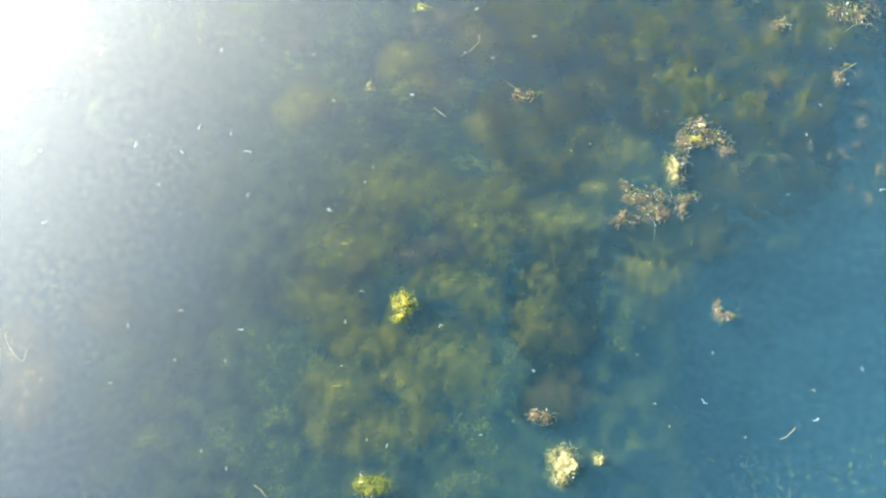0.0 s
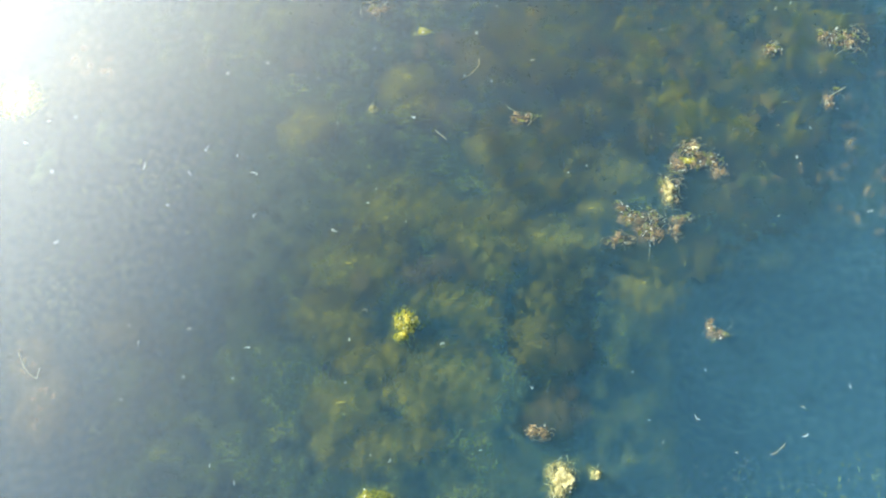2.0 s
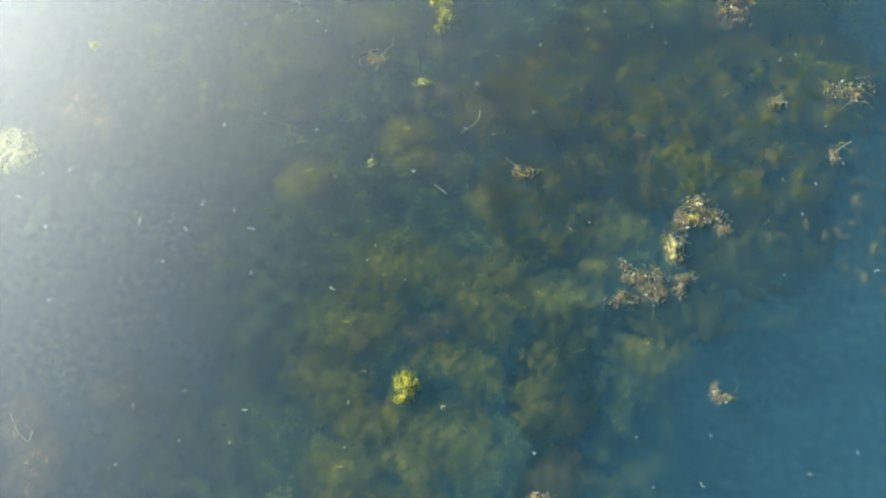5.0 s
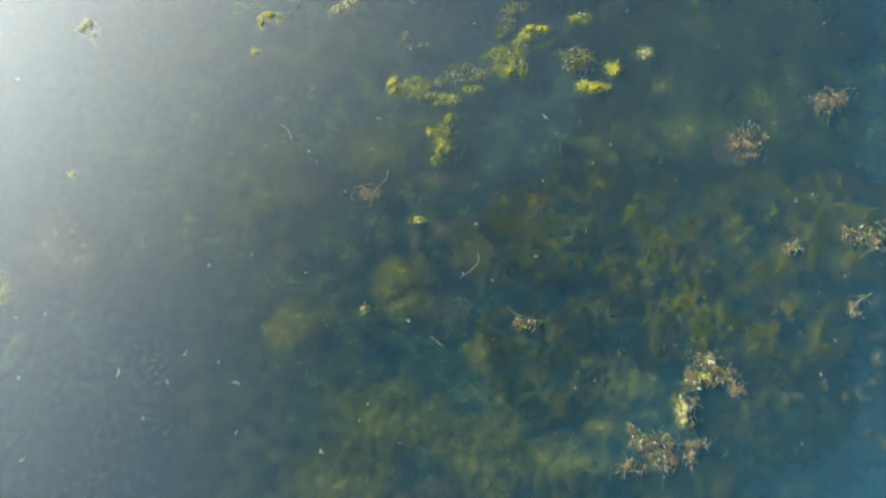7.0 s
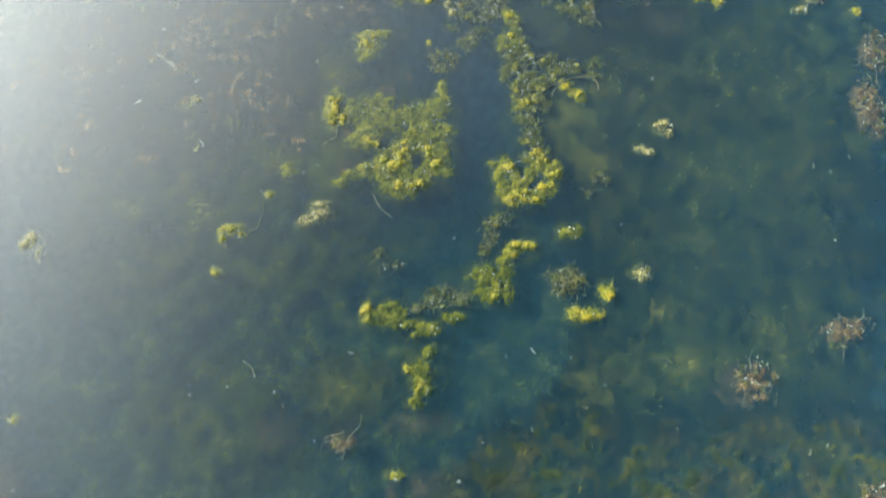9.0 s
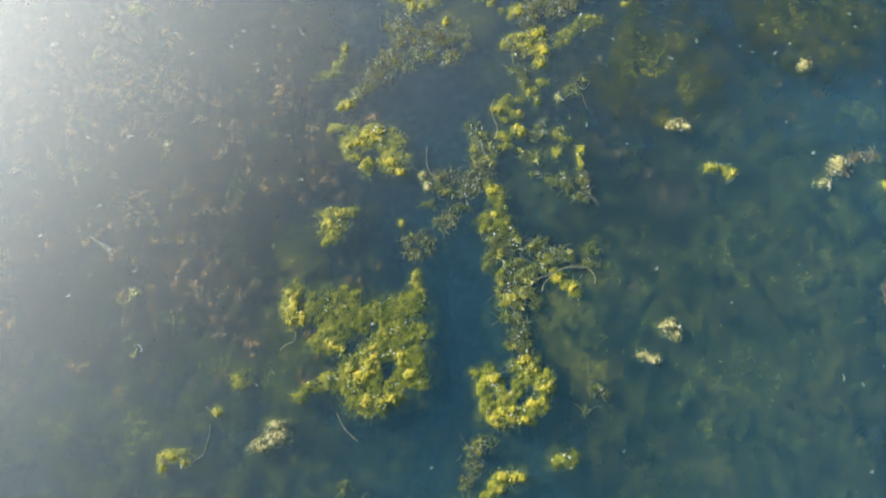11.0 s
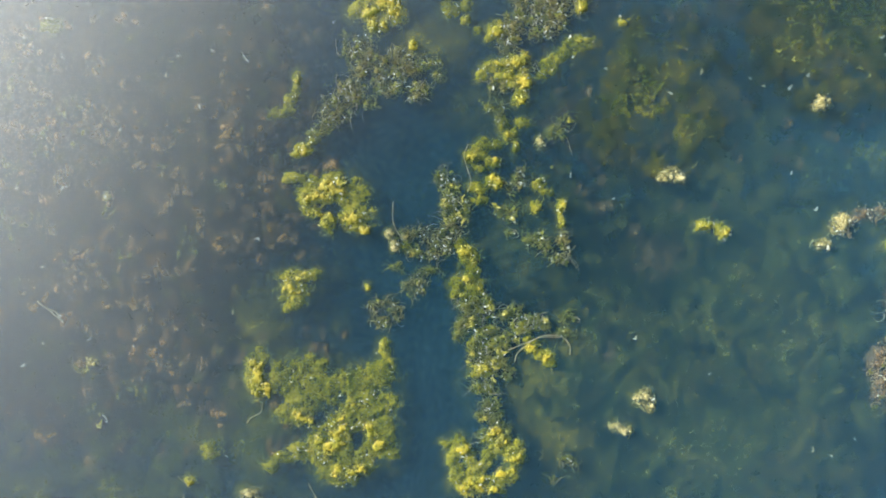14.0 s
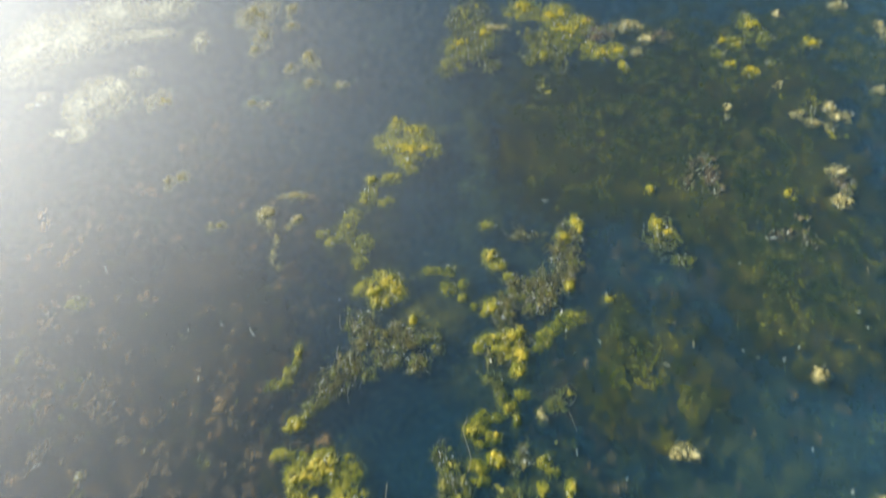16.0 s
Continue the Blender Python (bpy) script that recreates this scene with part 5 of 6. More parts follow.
weed_clump(0.00, 5.41, [(-0.057, 0.016, 0.125, 0.097), (0.058, 0.041, 0.114, 0.086), (0.199, 0.009, 0.091, 0.063), (-0.2, -0.066, 0.068, 0.04)], "brown", 0.9)
weed_clump(0.51, 6.02, [(0.032, 0.088, 0.105, 0.108), (-0.032, -0.088, 0.069, 0.059)], "brown", 0.8)
weed_clump(0.63, 6.24, [(0.0, 0.0, 0.146, 0.067)], "olive", 0.6)
weed_clump(-0.56, 5.85, [(-0.079, 0.061, 0.07, 0.053), (0.079, -0.061, 0.105, 0.035)], "brown", 0.4)
weed_clump(4.39, 8.76, [(-0.13, -0.05, 0.12, 0.08), (0.07, 0.04, 0.11, 0.07), (0.21, 0.06, 0.05, 0.07)], "russet", 0.7)
weed_clump(3.04, 11.24, [(-0.03, 0.05, 0.15, 0.2), (0.11, -0.21, 0.1, 0.08)], "olive", 0.7)
weed_clump(2.08, 11.29, [(0.0, 0.0, 0.1, 0.27)], "brown", 0.7)
weed_clump(4.36, 11.27, [(0.11, 0.01, 0.08, 0.19), (-0.18, -0.01, 0.13, 0.07)], "russet", 0.5)
weed_clump(1.28, 5.59, [(0.0, -0.0, 0.17, 0.15)], "brown", 0.8)
weed_clump(3.03, 4.53, [(-0.0, 0.04, 0.2, 0.16), (0.0, -0.11, 0.14, 0.09)], "russet", 0.45, 0.12)
weed_clump(3.96, 5.02, [(-0.04, -0.01, 0.19, 0.11), (0.1, 0.04, 0.11, 0.08)], "russet", 0.5, 0.12)
weed_clump(4.66, 7.54, [(0.1, 0.46, 0.15, 0.21), (-0.07, -0.19, 0.16, 0.26), (-0.01, -0.42, 0.09, 0.17)], "russet", 0.6)
weed_clump(1.84, 1.49, [(-0.04, 0.07, 0.25, 0.09), (0.03, -0.06, 0.19, 0.12), (-0.25, 0.2, 0.08, 0.05), (0.32, 0.06, 0.14, 0.05), (0.28, -0.04, 0.04, 0.1), (-0.3, -0.15, 0.14, 0.06)], "russet", 0.55)
weed_clump(2.32, 2.1, [(0.04, 0.21, 0.14, 0.09), (0.15, 0.08, 0.17, 0.08), (0.29, -0.06, 0.1, 0.08), (-0.24, -0.23, 0.09, 0.18), (-0.13, 0.04, 0.08, 0.12)], "russet", 0.6)
weed_clump(2.38, 0.43, [(0.02, -0.02, 0.1, 0.06), (-0.04, 0.05, 0.04, 0.07)], "russet", 0.6)
weed_clump(-0.97, 4.06, [(-0.02, 0.0, 0.10, 0.06), (0.08, 0.04, 0.05, 0.04)], "russet", 0.7)
weed_clump(4.07, 3.55, [(0.0, 0.0, 0.23, 0.13)], "russet", 0.7)
weed_clump(3.28, 3.43, [(0.0, 0.0, 0.08, 0.08)], "russet", 0.8)
weed_clump(3.82, 2.84, [(0.0, 0.0, 0.08, 0.14)], "russet", 0.4, 0.12)
weed_clump(0.66, -0.51, [(0.0, 0.0, 0.09, 0.06)], "russet", 0.6)
weed_clump(0.6, 2.69, [(0.0, 0.0, 0.15, 0.06)], "russet", 0.6, 0.15)
weed_clump(1.66, 6.62, [(0.013, 0.072, 0.082, 0.036), (0.073, 0.034, 0.041, 0.031), (-0.086, -0.105, 0.02, 0.072)], "brown", 0.8)
# weed under the water
sunken_weed(-0.26, 0.9, [(0.0, 0.0, 1.88, 2.1)], "moss", -0.13, 0.9)
sunken_weed(1.46, 2.81, [(0.0, 0.0, 1.67, 1.41)], "moss", -0.13, 0.9)
sunken_weed(-1.48, -0.66, [(0.0, 0.0, 1.81, 1.1)], "moss", -0.13, 0.9)
sunken_weed(-0.36, 2.79, [(0.0, 0.0, 2.23, 1.64)], "moss", -0.13, 0.9)
sunken_weed(2.53, 4.18, [(0.0, 0.0, 1.79, 2.32)], "moss", -0.13, 0.9)
sunken_weed(3.16, 7.08, [(0.0, 0.0, 2.0, 2.41)], "moss", -0.13, 0.9)
sunken_weed(-2.09, 4.63, [(0.0, 0.0, 2.24, 1.39)], "moss", -0.13, 0.9)
sunken_weed(2.07, 4.33, [(0.0, 0.0, 1.66, 1.14)], "moss", -0.13, 0.9)
sunken_weed(3.24, 9.72, [(0.0, 0.0, 1.59, 1.42)], "moss", -0.13, 0.9)
sunken_weed(2.22, 7.47, [(0.0, 0.0, 1.18, 1.25)], "moss", -0.13, 0.9)
sunken_weed(2.81, 12.62, [(0.0, -0.0, 1.83, 1.58)], "moss", -0.13, 0.9)
sunken_weed(4.1, 11.39, [(0.0, 0.0, 1.54, 1.6)], "moss", -0.13, 0.9)
sunken_weed(-2.1, 7.36, [(0.0, 0.0, 1.46, 1.12)], "moss", -0.13, 0.9)
sunken_weed(-2.58, 9.45, [(0.0, 0.0, 1.47, 1.69)], "brown", -0.2, 0.45)
sunken_weed(-3.1, 10.71, [(0.0, 0.0, 1.36, 1.69)], "brown", -0.2, 0.45)
sunken_weed(-3.54, 8.12, [(0.0, 0.0, 1.71, 1.58)], "brown", -0.2, 0.45)
sunken_weed(-2.5, 6.5, [(0.0, 0.0, 1.5, 0.8)], "moss", -0.055, 0.75)
sunken_weed(3.31, 7.76, [(0.0, -0.0, 0.75, 0.87)], "moss", -0.055, 0.7)
sunken_weed(4.13, 7.8, [(0.0, -0.0, 0.68, 1.03)], "moss", -0.055, 0.7)
sunken_weed(2.92, 6.63, [(0.0, 0.0, 0.72, 0.74)], "moss", -0.055, 0.7)
sunken_weed(2.09, 7.67, [(0.0, 0.0, 0.57, 0.65)], "moss", -0.055, 0.7)
sunken_weed(2.28, 4.77, [(0.0, 0.0, 0.62, 0.76)], "moss", -0.055, 0.7)
sunken_weed(3.45, 4.97, [(0.0, 0.0, 0.67, 0.71)], "moss", -0.055, 0.7)
sunken_weed(-2.12, 4.18, [(0.0, 0.0, 0.7, 0.45)], "moss", -0.055, 0.7)
sunken_weed(2.69, 9.36, [(0.0, 0.0, 0.7, 0.71)], "moss", -0.08, 0.5)
sunken_weed(3.49, 9.16, [(0.0, 0.0, 0.69, 0.71)], "moss", -0.08, 0.5)
sunken_weed(2.89, 7.94, [(0.0, 0.0, 0.69, 0.71)], "moss", -0.08, 0.5)
sunken_weed(2.2, 6.87, [(0.0, 0.0, 0.65, 0.49)], "moss", -0.08, 0.5)
sunken_weed(3.14, 12.93, [(0.0, 0.0, 1.08, 0.83)], "dark", -0.02, 0.95)
sunken_weed(2.06, 13.1, [(0.0, 0.0, 0.62, 0.65)], "dark", -0.02, 0.95)
sunken_weed(4.12, 12.28, [(0.0, 0.0, 1.02, 0.95)], "dark", -0.02, 0.95)
sunken_weed(2.26, 12.09, [(0.0, 0.0, 0.7, 0.4)], "dark", -0.02, 0.95)
sunken_weed(4.39, 10.97, [(0.0, 0.0, 0.8, 0.86)], "dark", -0.02, 0.95)
sunken_weed(4.07, 13.89, [(0.0, 0.0, 1.14, 0.63)], "dark", -0.02, 0.95)
sunken_weed(5.69, 13.76, [(0.0, 0.0, 0.84, 1.09)], "dark", -0.02, 0.95)
weed_cloud(-0.65, 2.99, [(-0.109, 0.119, 0.186, 0.201), (0.109, -0.119, 0.214, 0.164)], "olive", -0.075, 0.72)
weed_cloud(-1.79, 2.59, [(0.0, 0.0, 0.247, 0.182)], "olive", -0.075, 0.72)
weed_cloud(0.38, 2.43, [(-0.107, -0.124, 0.206, 0.157), (0.107, 0.124, 0.297, 0.255)], "olive", -0.075, 0.72)
weed_cloud(0.59, 1.87, [(-0.035, 0.121, 0.261, 0.152), (0.194, 0.057, 0.173, 0.182), (-0.159, -0.178, 0.23, 0.149)], "olive", -0.075, 0.72)
weed_cloud(1.32, 3.75, [(-0.16, -0.116, 0.214, 0.172), (0.16, 0.116, 0.245, 0.279)], "olive", -0.075, 0.72)
weed_cloud(0.19, 1.29, [(-0.054, 0.174, 0.343, 0.293), (0.054, -0.174, 0.197, 0.199)], "olive", -0.075, 0.72)
weed_cloud(-0.53, -0.23, [(0.055, -0.102, 0.134, 0.305), (-0.055, 0.102, 0.271, 0.155)], "olive", -0.075, 0.72)
weed_cloud(-1.20, -0.25, [(0.168, 0.381, 0.221, 0.213), (-0.036, -0.038, 0.327, 0.308), (-0.131, -0.343, 0.188, 0.201)], "olive", -0.075, 0.72)
weed_cloud(-0.71, 0.29, [(0.0, 0.0, 0.111, 0.161)], "olive", -0.075, 0.72)
weed_cloud(0.70, 0.58, [(0.035, 0.19, 0.193, 0.138), (-0.035, -0.19, 0.217, 0.268)], "olive", -0.075, 0.72)
weed_cloud(1.20, 2.29, [(0.0, 0.0, 0.174, 0.124)], "olive", -0.075, 0.72)
weed_cloud(1.34, 1.68, [(0.0, 0.0, 0.17, 0.118)], "olive", -0.075, 0.72)
weed_cloud(2.09, 3.61, [(0.37, -0.25, 0.296, 0.201), (-0.37, 0.25, 0.305, 0.279)], "olive", -0.075, 0.72)
weed_cloud(-1.38, 0.54, [(-0.117, 0.083, 0.341, 0.222), (0.117, -0.083, 0.281, 0.328)], "olive", -0.10, 0.66)
weed_cloud(-0.02, 0.67, [(-0.138, 0.111, 0.391, 0.195), (0.138, -0.111, 0.22, 0.218)], "olive", -0.10, 0.66)
weed_cloud(-0.21, 0.03, [(-0.162, 0.104, 0.491, 0.264), (0.162, -0.104, 0.323, 0.311)], "olive", -0.10, 0.66)
weed_cloud(-0.82, -0.67, [(-0.131, -0.075, 0.319, 0.148), (0.131, 0.075, 0.426, 0.199)], "olive", -0.10, 0.66)
weed_cloud(-1.18, 1.13, [(0.0, 0.0, 0.519, 0.347)], "olive", -0.10, 0.66)
weed_cloud(-0.73, 1.71, [(0.0, 0.0, 0.586, 0.361)], "olive", -0.10, 0.66)
weed_cloud(0.35, 3.48, [(0.0, 0.0, 0.431, 0.41)], "olive", -0.10, 0.66)
weed_cloud(-0.21, 1.12, [(0.0, 0.0, 0.255, 0.126)], "brown", -0.065, 0.45)
weed_cloud(-0.49, 1.01, [(0.0, 0.0, 0.199, 0.125)], "brown", -0.065, 0.45)
weed_cloud(-1.06, 0.98, [(0.0, 0.0, 0.103, 0.125)], "brown", -0.065, 0.45)
weed_cloud(0.84, 3.27, [(0.0, 0.0, 0.182, 0.268)], "brown", -0.065, 0.45)
weed_cloud(-0.20, 2.83, [(0.0, 0.0, 0.243, 0.261)], "brown", -0.065, 0.45)
weed_cloud(0.17, 3.42, [(0.0, 0.0, 0.277, 0.273)], "brown", -0.065, 0.45)
weed_cloud(0.85, -0.33, [(-0.055, -0.05, 0.236, 0.15), (0.055, 0.05, 0.21, 0.202)], "brown", -0.065, 0.45)
weed_cloud(-3.62, 0.46, [(0.0, 0.0, 0.234, 0.169)], "brown", -0.065, 0.45)
weed_cloud(-4.35, -0.06, [(-0.094, 0.213, 0.201, 0.221), (0.094, -0.213, 0.224, 0.318)], "drab", -0.036, 0.95)
weed_cloud(-1.66, 2.76, [(0.0, 0.0, 0.274, 0.18)], "olive", -0.065, 0.70)
weed_cloud(-0.58, 3.22, [(0.0, 0.0, 0.248, 0.185)], "olive", -0.065, 0.70)
weed_cloud(0.97, 3.74, [(-0.165, 0.002, 0.441, 0.219), (0.165, -0.002, 0.219, 0.164)], "olive", -0.065, 0.70)
weed_cloud(0.28, 2.40, [(0.0, 0.0, 0.262, 0.147)], "olive", -0.065, 0.70)
weed_cloud(2.21, 5.23, [(0.0, 0.0, 0.143, 0.153)], "olive", -0.065, 0.70)
weed_cloud(1.63, 4.13, [(0.171, -0.283, 0.327, 0.275), (-0.171, 0.283, 0.28, 0.346)], "olive", -0.065, 0.70)
weed_cloud(2.44, 4.74, [(0.0, 0.0, 0.224, 0.295)], "olive", -0.065, 0.70)
weed_cloud(-0.94, 4.57, [(0.0, 0.0, 0.351, 0.296)], "olive", -0.065, 0.70)
weed_cloud(-0.96, 4.10, [(0.0, 0.0, 0.172, 0.125)], "brown", -0.065, 0.5)
weed_cloud(-0.19, 4.21, [(0.0, 0.0, 0.342, 0.114)], "brown", -0.065, 0.5)
weed_cloud(-1.68, 4.17, [(0.0, 0.0, 0.262, 0.202)], "brown", -0.065, 0.5)
weed_cloud(-4.24, 3.44, [(-0.175, 0.084, 0.265, 0.339), (0.175, -0.084, 0.175, 0.222)], "drab", -0.036, 0.95)
weed_cloud(2.91, 4.45, [(0.0, 0.0, 0.302, 0.316)], "drab", -0.06, 0.5)
weed_cloud(2.27, 2.70, [(0.0, 0.0, 0.258, 0.299)], "drab", -0.06, 0.5)
weed_cloud(-1.84, 3.43, [(0.0, 0.0, 0.128, 0.086)], "drab", -0.036, 0.5)
weed_cloud(-0.18, 3.65, [(0.0, 0.0, 0.16, 0.115)], "drab", -0.036, 0.5)
weed_cloud(-0.48, 3.58, [(0.0, 0.0, 0.074, 0.126)], "drab", -0.036, 0.5)
weed_cloud(-2.89, 3.47, [(0.0, 0.0, 0.071, 0.081)], "drab", -0.036, 0.5)
weed_cloud(0.93, 1.36, [(0.0, 0.0, 0.422, 0.294)], "olive", -0.10, 0.66)
weed_cloud(1.30, 2.01, [(0.217, 0.088, 0.344, 0.279), (-0.217, -0.088, 0.229, 0.184)], "olive", -0.10, 0.66)
weed_cloud(1.29, 2.78, [(0.0, 0.0, 0.236, 0.262)], "olive", -0.10, 0.66)
weed_cloud(1.80, 0.91, [(0.0, 0.0, 0.326, 0.338)], "olive", -0.10, 0.66)
weed_cloud(-1.62, 6.98, [(0.0, 0.0, 0.156, 0.123)], "olive", -0.065, 0.70)
weed_cloud(-1.14, 7.99, [(0.0, 0.0, 0.216, 0.187)], "olive", -0.065, 0.70)
weed_cloud(1.72, 6.87, [(0.0, 0.0, 0.272, 0.287)], "olive", -0.065, 0.70)
weed_cloud(1.47, 7.47, [(0.0, 0.0, 0.306, 0.455)], "olive", -0.065, 0.70)
weed_cloud(1.81, 7.77, [(0.0, 0.0, 0.206, 0.311)], "olive", -0.065, 0.70)
weed_cloud(2.59, 10.01, [(0.0, 0.0, 0.281, 0.376)], "olive", -0.065, 0.70)
weed_cloud(2.62, 8.48, [(0.0, 0.0, 0.263, 0.193)], "brown", -0.065, 0.5)
weed_cloud(2.15, 7.60, [(0.0, 0.0, 0.102, 0.164)], "brown", -0.065, 0.5)
weed_cloud(2.56, 12.37, [(-0.27, -0.098, 0.559, 0.539), (0.27, 0.098, 0.565, 0.559)], "olive", -0.055, 0.84)
weed_cloud(3.83, 12.63, [(0.0, 0.0, 0.378, 0.332)], "olive", -0.055, 0.84)
weed_cloud(0.60, 10.57, [(0.0, 0.0, 0.329, 0.231)], "olive", -0.055, 0.84)
weed_cloud(2.10, 9.75, [(0.0, 0.0, 0.401, 0.25)], "drab", -0.055, 0.45)
weed_cloud(-1.65, 11.19, [(0.0, 0.0, 0.415, 0.261)], "drab", -0.055, 0.45)
weed_cloud(-1.71, 10.25, [(0.0, 0.0, 0.246, 0.25)], "drab", -0.055, 0.45)
weed_cloud(-2.02, 9.32, [(0.0, 0.0, 0.175, 0.188)], "drab", -0.055, 0.45)
weed_cloud(3.53, 10.88, [(0.0, 0.0, 0.329, 0.251)], "drab", -0.055, 0.45)
weed_cloud(1.50, 8.73, [(0.0, 0.0, 0.411, 0.516)], "green", -0.07, 0.45)
weed_cloud(1.56, 7.36, [(-0.056, 0.182, 0.41, 0.412), (0.056, -0.182, 0.307, 0.308)], "green", -0.07, 0.5)
weed_cloud(1.30, 9.98, [(0.0, 0.0, 0.515, 0.259)], "green", -0.07, 0.4)
weed_cloud(-1.12, 7.06, [(0.061, 0.207, 0.475, 0.47), (-0.061, -0.207, 0.317, 0.261)], "green", -0.07, 0.5)
weed_cloud(-1.11, 7.98, [(-0.021, 0.132, 0.265, 0.314), (0.021, -0.132, 0.159, 0.209)], "green", -0.07, 0.5)
weed_cloud(-0.08, 11.49, [(0.0, 0.0, 0.359, 0.405)], "green", -0.07, 0.4)
weed_cloud(-0.23, 4.82, [(0.0, 0.0, 0.334, 0.326)], "green", -0.07, 0.4)
# leaf scraps and drifting stems
leaf_fragment(0.14, 3.71, 0.061, "white", 1.0, 50)
leaf_fragment(-4.32, 2.81, 0.059, "white", 1.0, 12)
leaf_fragment(-4.62, 2.77, 0.076, "white", 1.0, 150)
leaf_fragment(-4.49, 2.16, 0.073, "white", 1.0, 158)
leaf_fragment(-4.85, 2.51, 0.081, "white", 1.0, 39)
leaf_fragment(-3.46, 2.21, 0.078, "white", 1.4, 100)
leaf_fragment(-2.81, 2.40, 0.077, "white", 1.4, 50)
leaf_fragment(-2.95, 2.12, 0.061, "white", 1.0, 124)
leaf_fragment(-2.24, 2.12, 0.076, "white", 1.3, 160)
leaf_fragment(-3.16, 1.78, 0.055, "white", 1.0, 155)
leaf_fragment(-2.22, 1.65, 0.070, "white", 1.0, 44)
leaf_fragment(-1.38, 1.48, 0.073, "white", 1.4, 10)
leaf_fragment(-3.30, 0.33, 0.053, "white", 1.0, 83)
leaf_fragment(-3.42, 0.51, 0.029, "white", 1.0, 51)
leaf_fragment(-3.40, -0.21, 0.048, "white", 1.0, 153)
leaf_fragment(-2.17, 0.29, 0.057, "white", 1.25, 170)
leaf_fragment(-1.18, -0.05, 0.037, "white", 1.0, 173)
leaf_fragment(-1.16, 0.36, 0.042, "white", 1.0, 85)
leaf_fragment(-1.01, 0.66, 0.065, "brown", 1.0, 165)
leaf_fragment(-0.25, 0.33, 0.064, "white", 1.0, 5)
leaf_fragment(0.61, -0.10, 0.053, "white", 1.0, 163)
leaf_fragment(2.13, -0.37, 0.064, "white", 1.3, 120)
leaf_fragment(1.83, 1.28, 0.032, "white", 1.0, 118)
leaf_fragment(1.07, 2.07, 0.033, "white", 1.0, 179)
leaf_fragment(1.26, 2.14, 0.034, "white", 1.0, 128)
leaf_fragment(0.30, 3.12, 0.035, "white", 1.0, 146)
leaf_fragment(-1.62, 3.22, 0.037, "white", 1.0, 20)
leaf_fragment(-2.19, 3.41, 0.048, "white", 1.0, 175)
leaf_fragment(-2.65, 3.30, 0.064, "white", 1.0, 118)
leaf_fragment(-0.55, 2.71, 0.070, "white", 1.0, 178)
leaf_fragment(3.08, -0.52, 0.062, "white", 1.4, 0)
leaf_fragment(2.25, 0.07, 0.043, "white", 1.0, 69)
leaf_fragment(3.56, -0.08, 0.042, "white", 1.3, 90)
leaf_fragment(2.46, -0.67, 0.049, "brown", 1.0, 25)
leaf_fragment(4.00, 1.61, 0.066, "white", 1.0, 5)
leaf_fragment(3.39, 2.19, 0.041, "white", 1.0, 48)
leaf_fragment(3.57, 2.51, 0.051, "white", 1.0, 110)
leaf_fragment(3.75, 3.13, 0.038, "white", 1.0, 25)
leaf_fragment(1.57, 0.05, 0.039, "white", 1.0, 138)
leaf_fragment(-2.46, -0.82, 0.040, "white", 1.0, 75)
leaf_fragment(-2.21, -0.97, 0.040, "white", 1.3, 90)
leaf_fragment(-4.33, 1.38, 0.066, "white", 1.0, 20)
leaf_fragment(-2.80, 0.00, 0.043, "white", 1.0, 154)
leaf_fragment(-2.30, -0.01, 0.037, "white", 1.0, 66)
leaf_fragment(-1.38, 2.68, 0.031, "white", 1.0, 137)
leaf_fragment(-0.99, 3.56, 0.031, "white", 1.0, 73)
leaf_fragment(0.11, -0.66, 0.035, "white", 1.0, 0)
leaf_fragment(-0.92, -0.71, 0.031, "white", 1.0, 170)
leaf_fragment(-0.74, -0.76, 0.044, "white", 1.3, 80)
leaf_fragment(-1.53, 0.39, 0.024, "white", 1.0, 120)
leaf_fragment(-0.62, 1.56, 0.024, "white", 1.0, 80)
leaf_fragment(-1.02, 1.77, 0.039, "white", 1.0, 67)
leaf_fragment(-0.94, 1.92, 0.039, "white", 1.0, 56)
leaf_fragment(1.80, -0.58, 0.043, "brown", 1.0, 50)
leaf_fragment(1.69, -0.38, 0.038, "white", 1.0, 165)
leaf_fragment(3.10, -0.26, 0.066, "brown", 1.0, 150)
leaf_fragment(-2.79, 0.48, 0.058, "brown", 1.0, 150)
leaf_fragment(1.55, 0.35, 0.021, "white", 1.0, 70)
leaf_fragment(1.65, 0.30, 0.022, "white", 1.0, 100)
leaf_fragment(0.74, 3.36, 0.045, "white", 1.4, 0)
leaf_fragment(-4.16, 3.68, 0.039, "white", 1.0, 20)
leaf_fragment(3.12, 1.57, 0.041, "brown", 1.0, 30)
leaf_fragment(-1.47, -0.72, 0.027, "white", 1.0, 65)
leaf_fragment(-3.62, 1.16, 0.025, "white", 1.0, 80)
leaf_fragment(-3.13, 5.13, 0.038, "white", 1.0, 55)
leaf_fragment(-3.76, 5.82, 0.034, "white", 1.0, 145)
leaf_fragment(-4.34, 6.11, 0.127, "yellow", 1.0, 27)
leaf_fragment(-4.29, 4.32, 0.071, "white", 1.0, 144)
leaf_fragment(-4.75, 6.10, 0.046, "white", 1.0, 60)
leaf_fragment(-0.90, 4.91, 0.053, "white", 1.0, 160)
leaf_fragment(0.90, 4.89, 0.066, "white", 1.3, 120)
leaf_fragment(-1.86, 4.71, 0.037, "white", 1.0, 128)
leaf_fragment(-1.66, 4.56, 0.053, "white", 1.0, 0)
leaf_fragment(-2.51, 4.63, 0.032, "white", 1.0, 128)
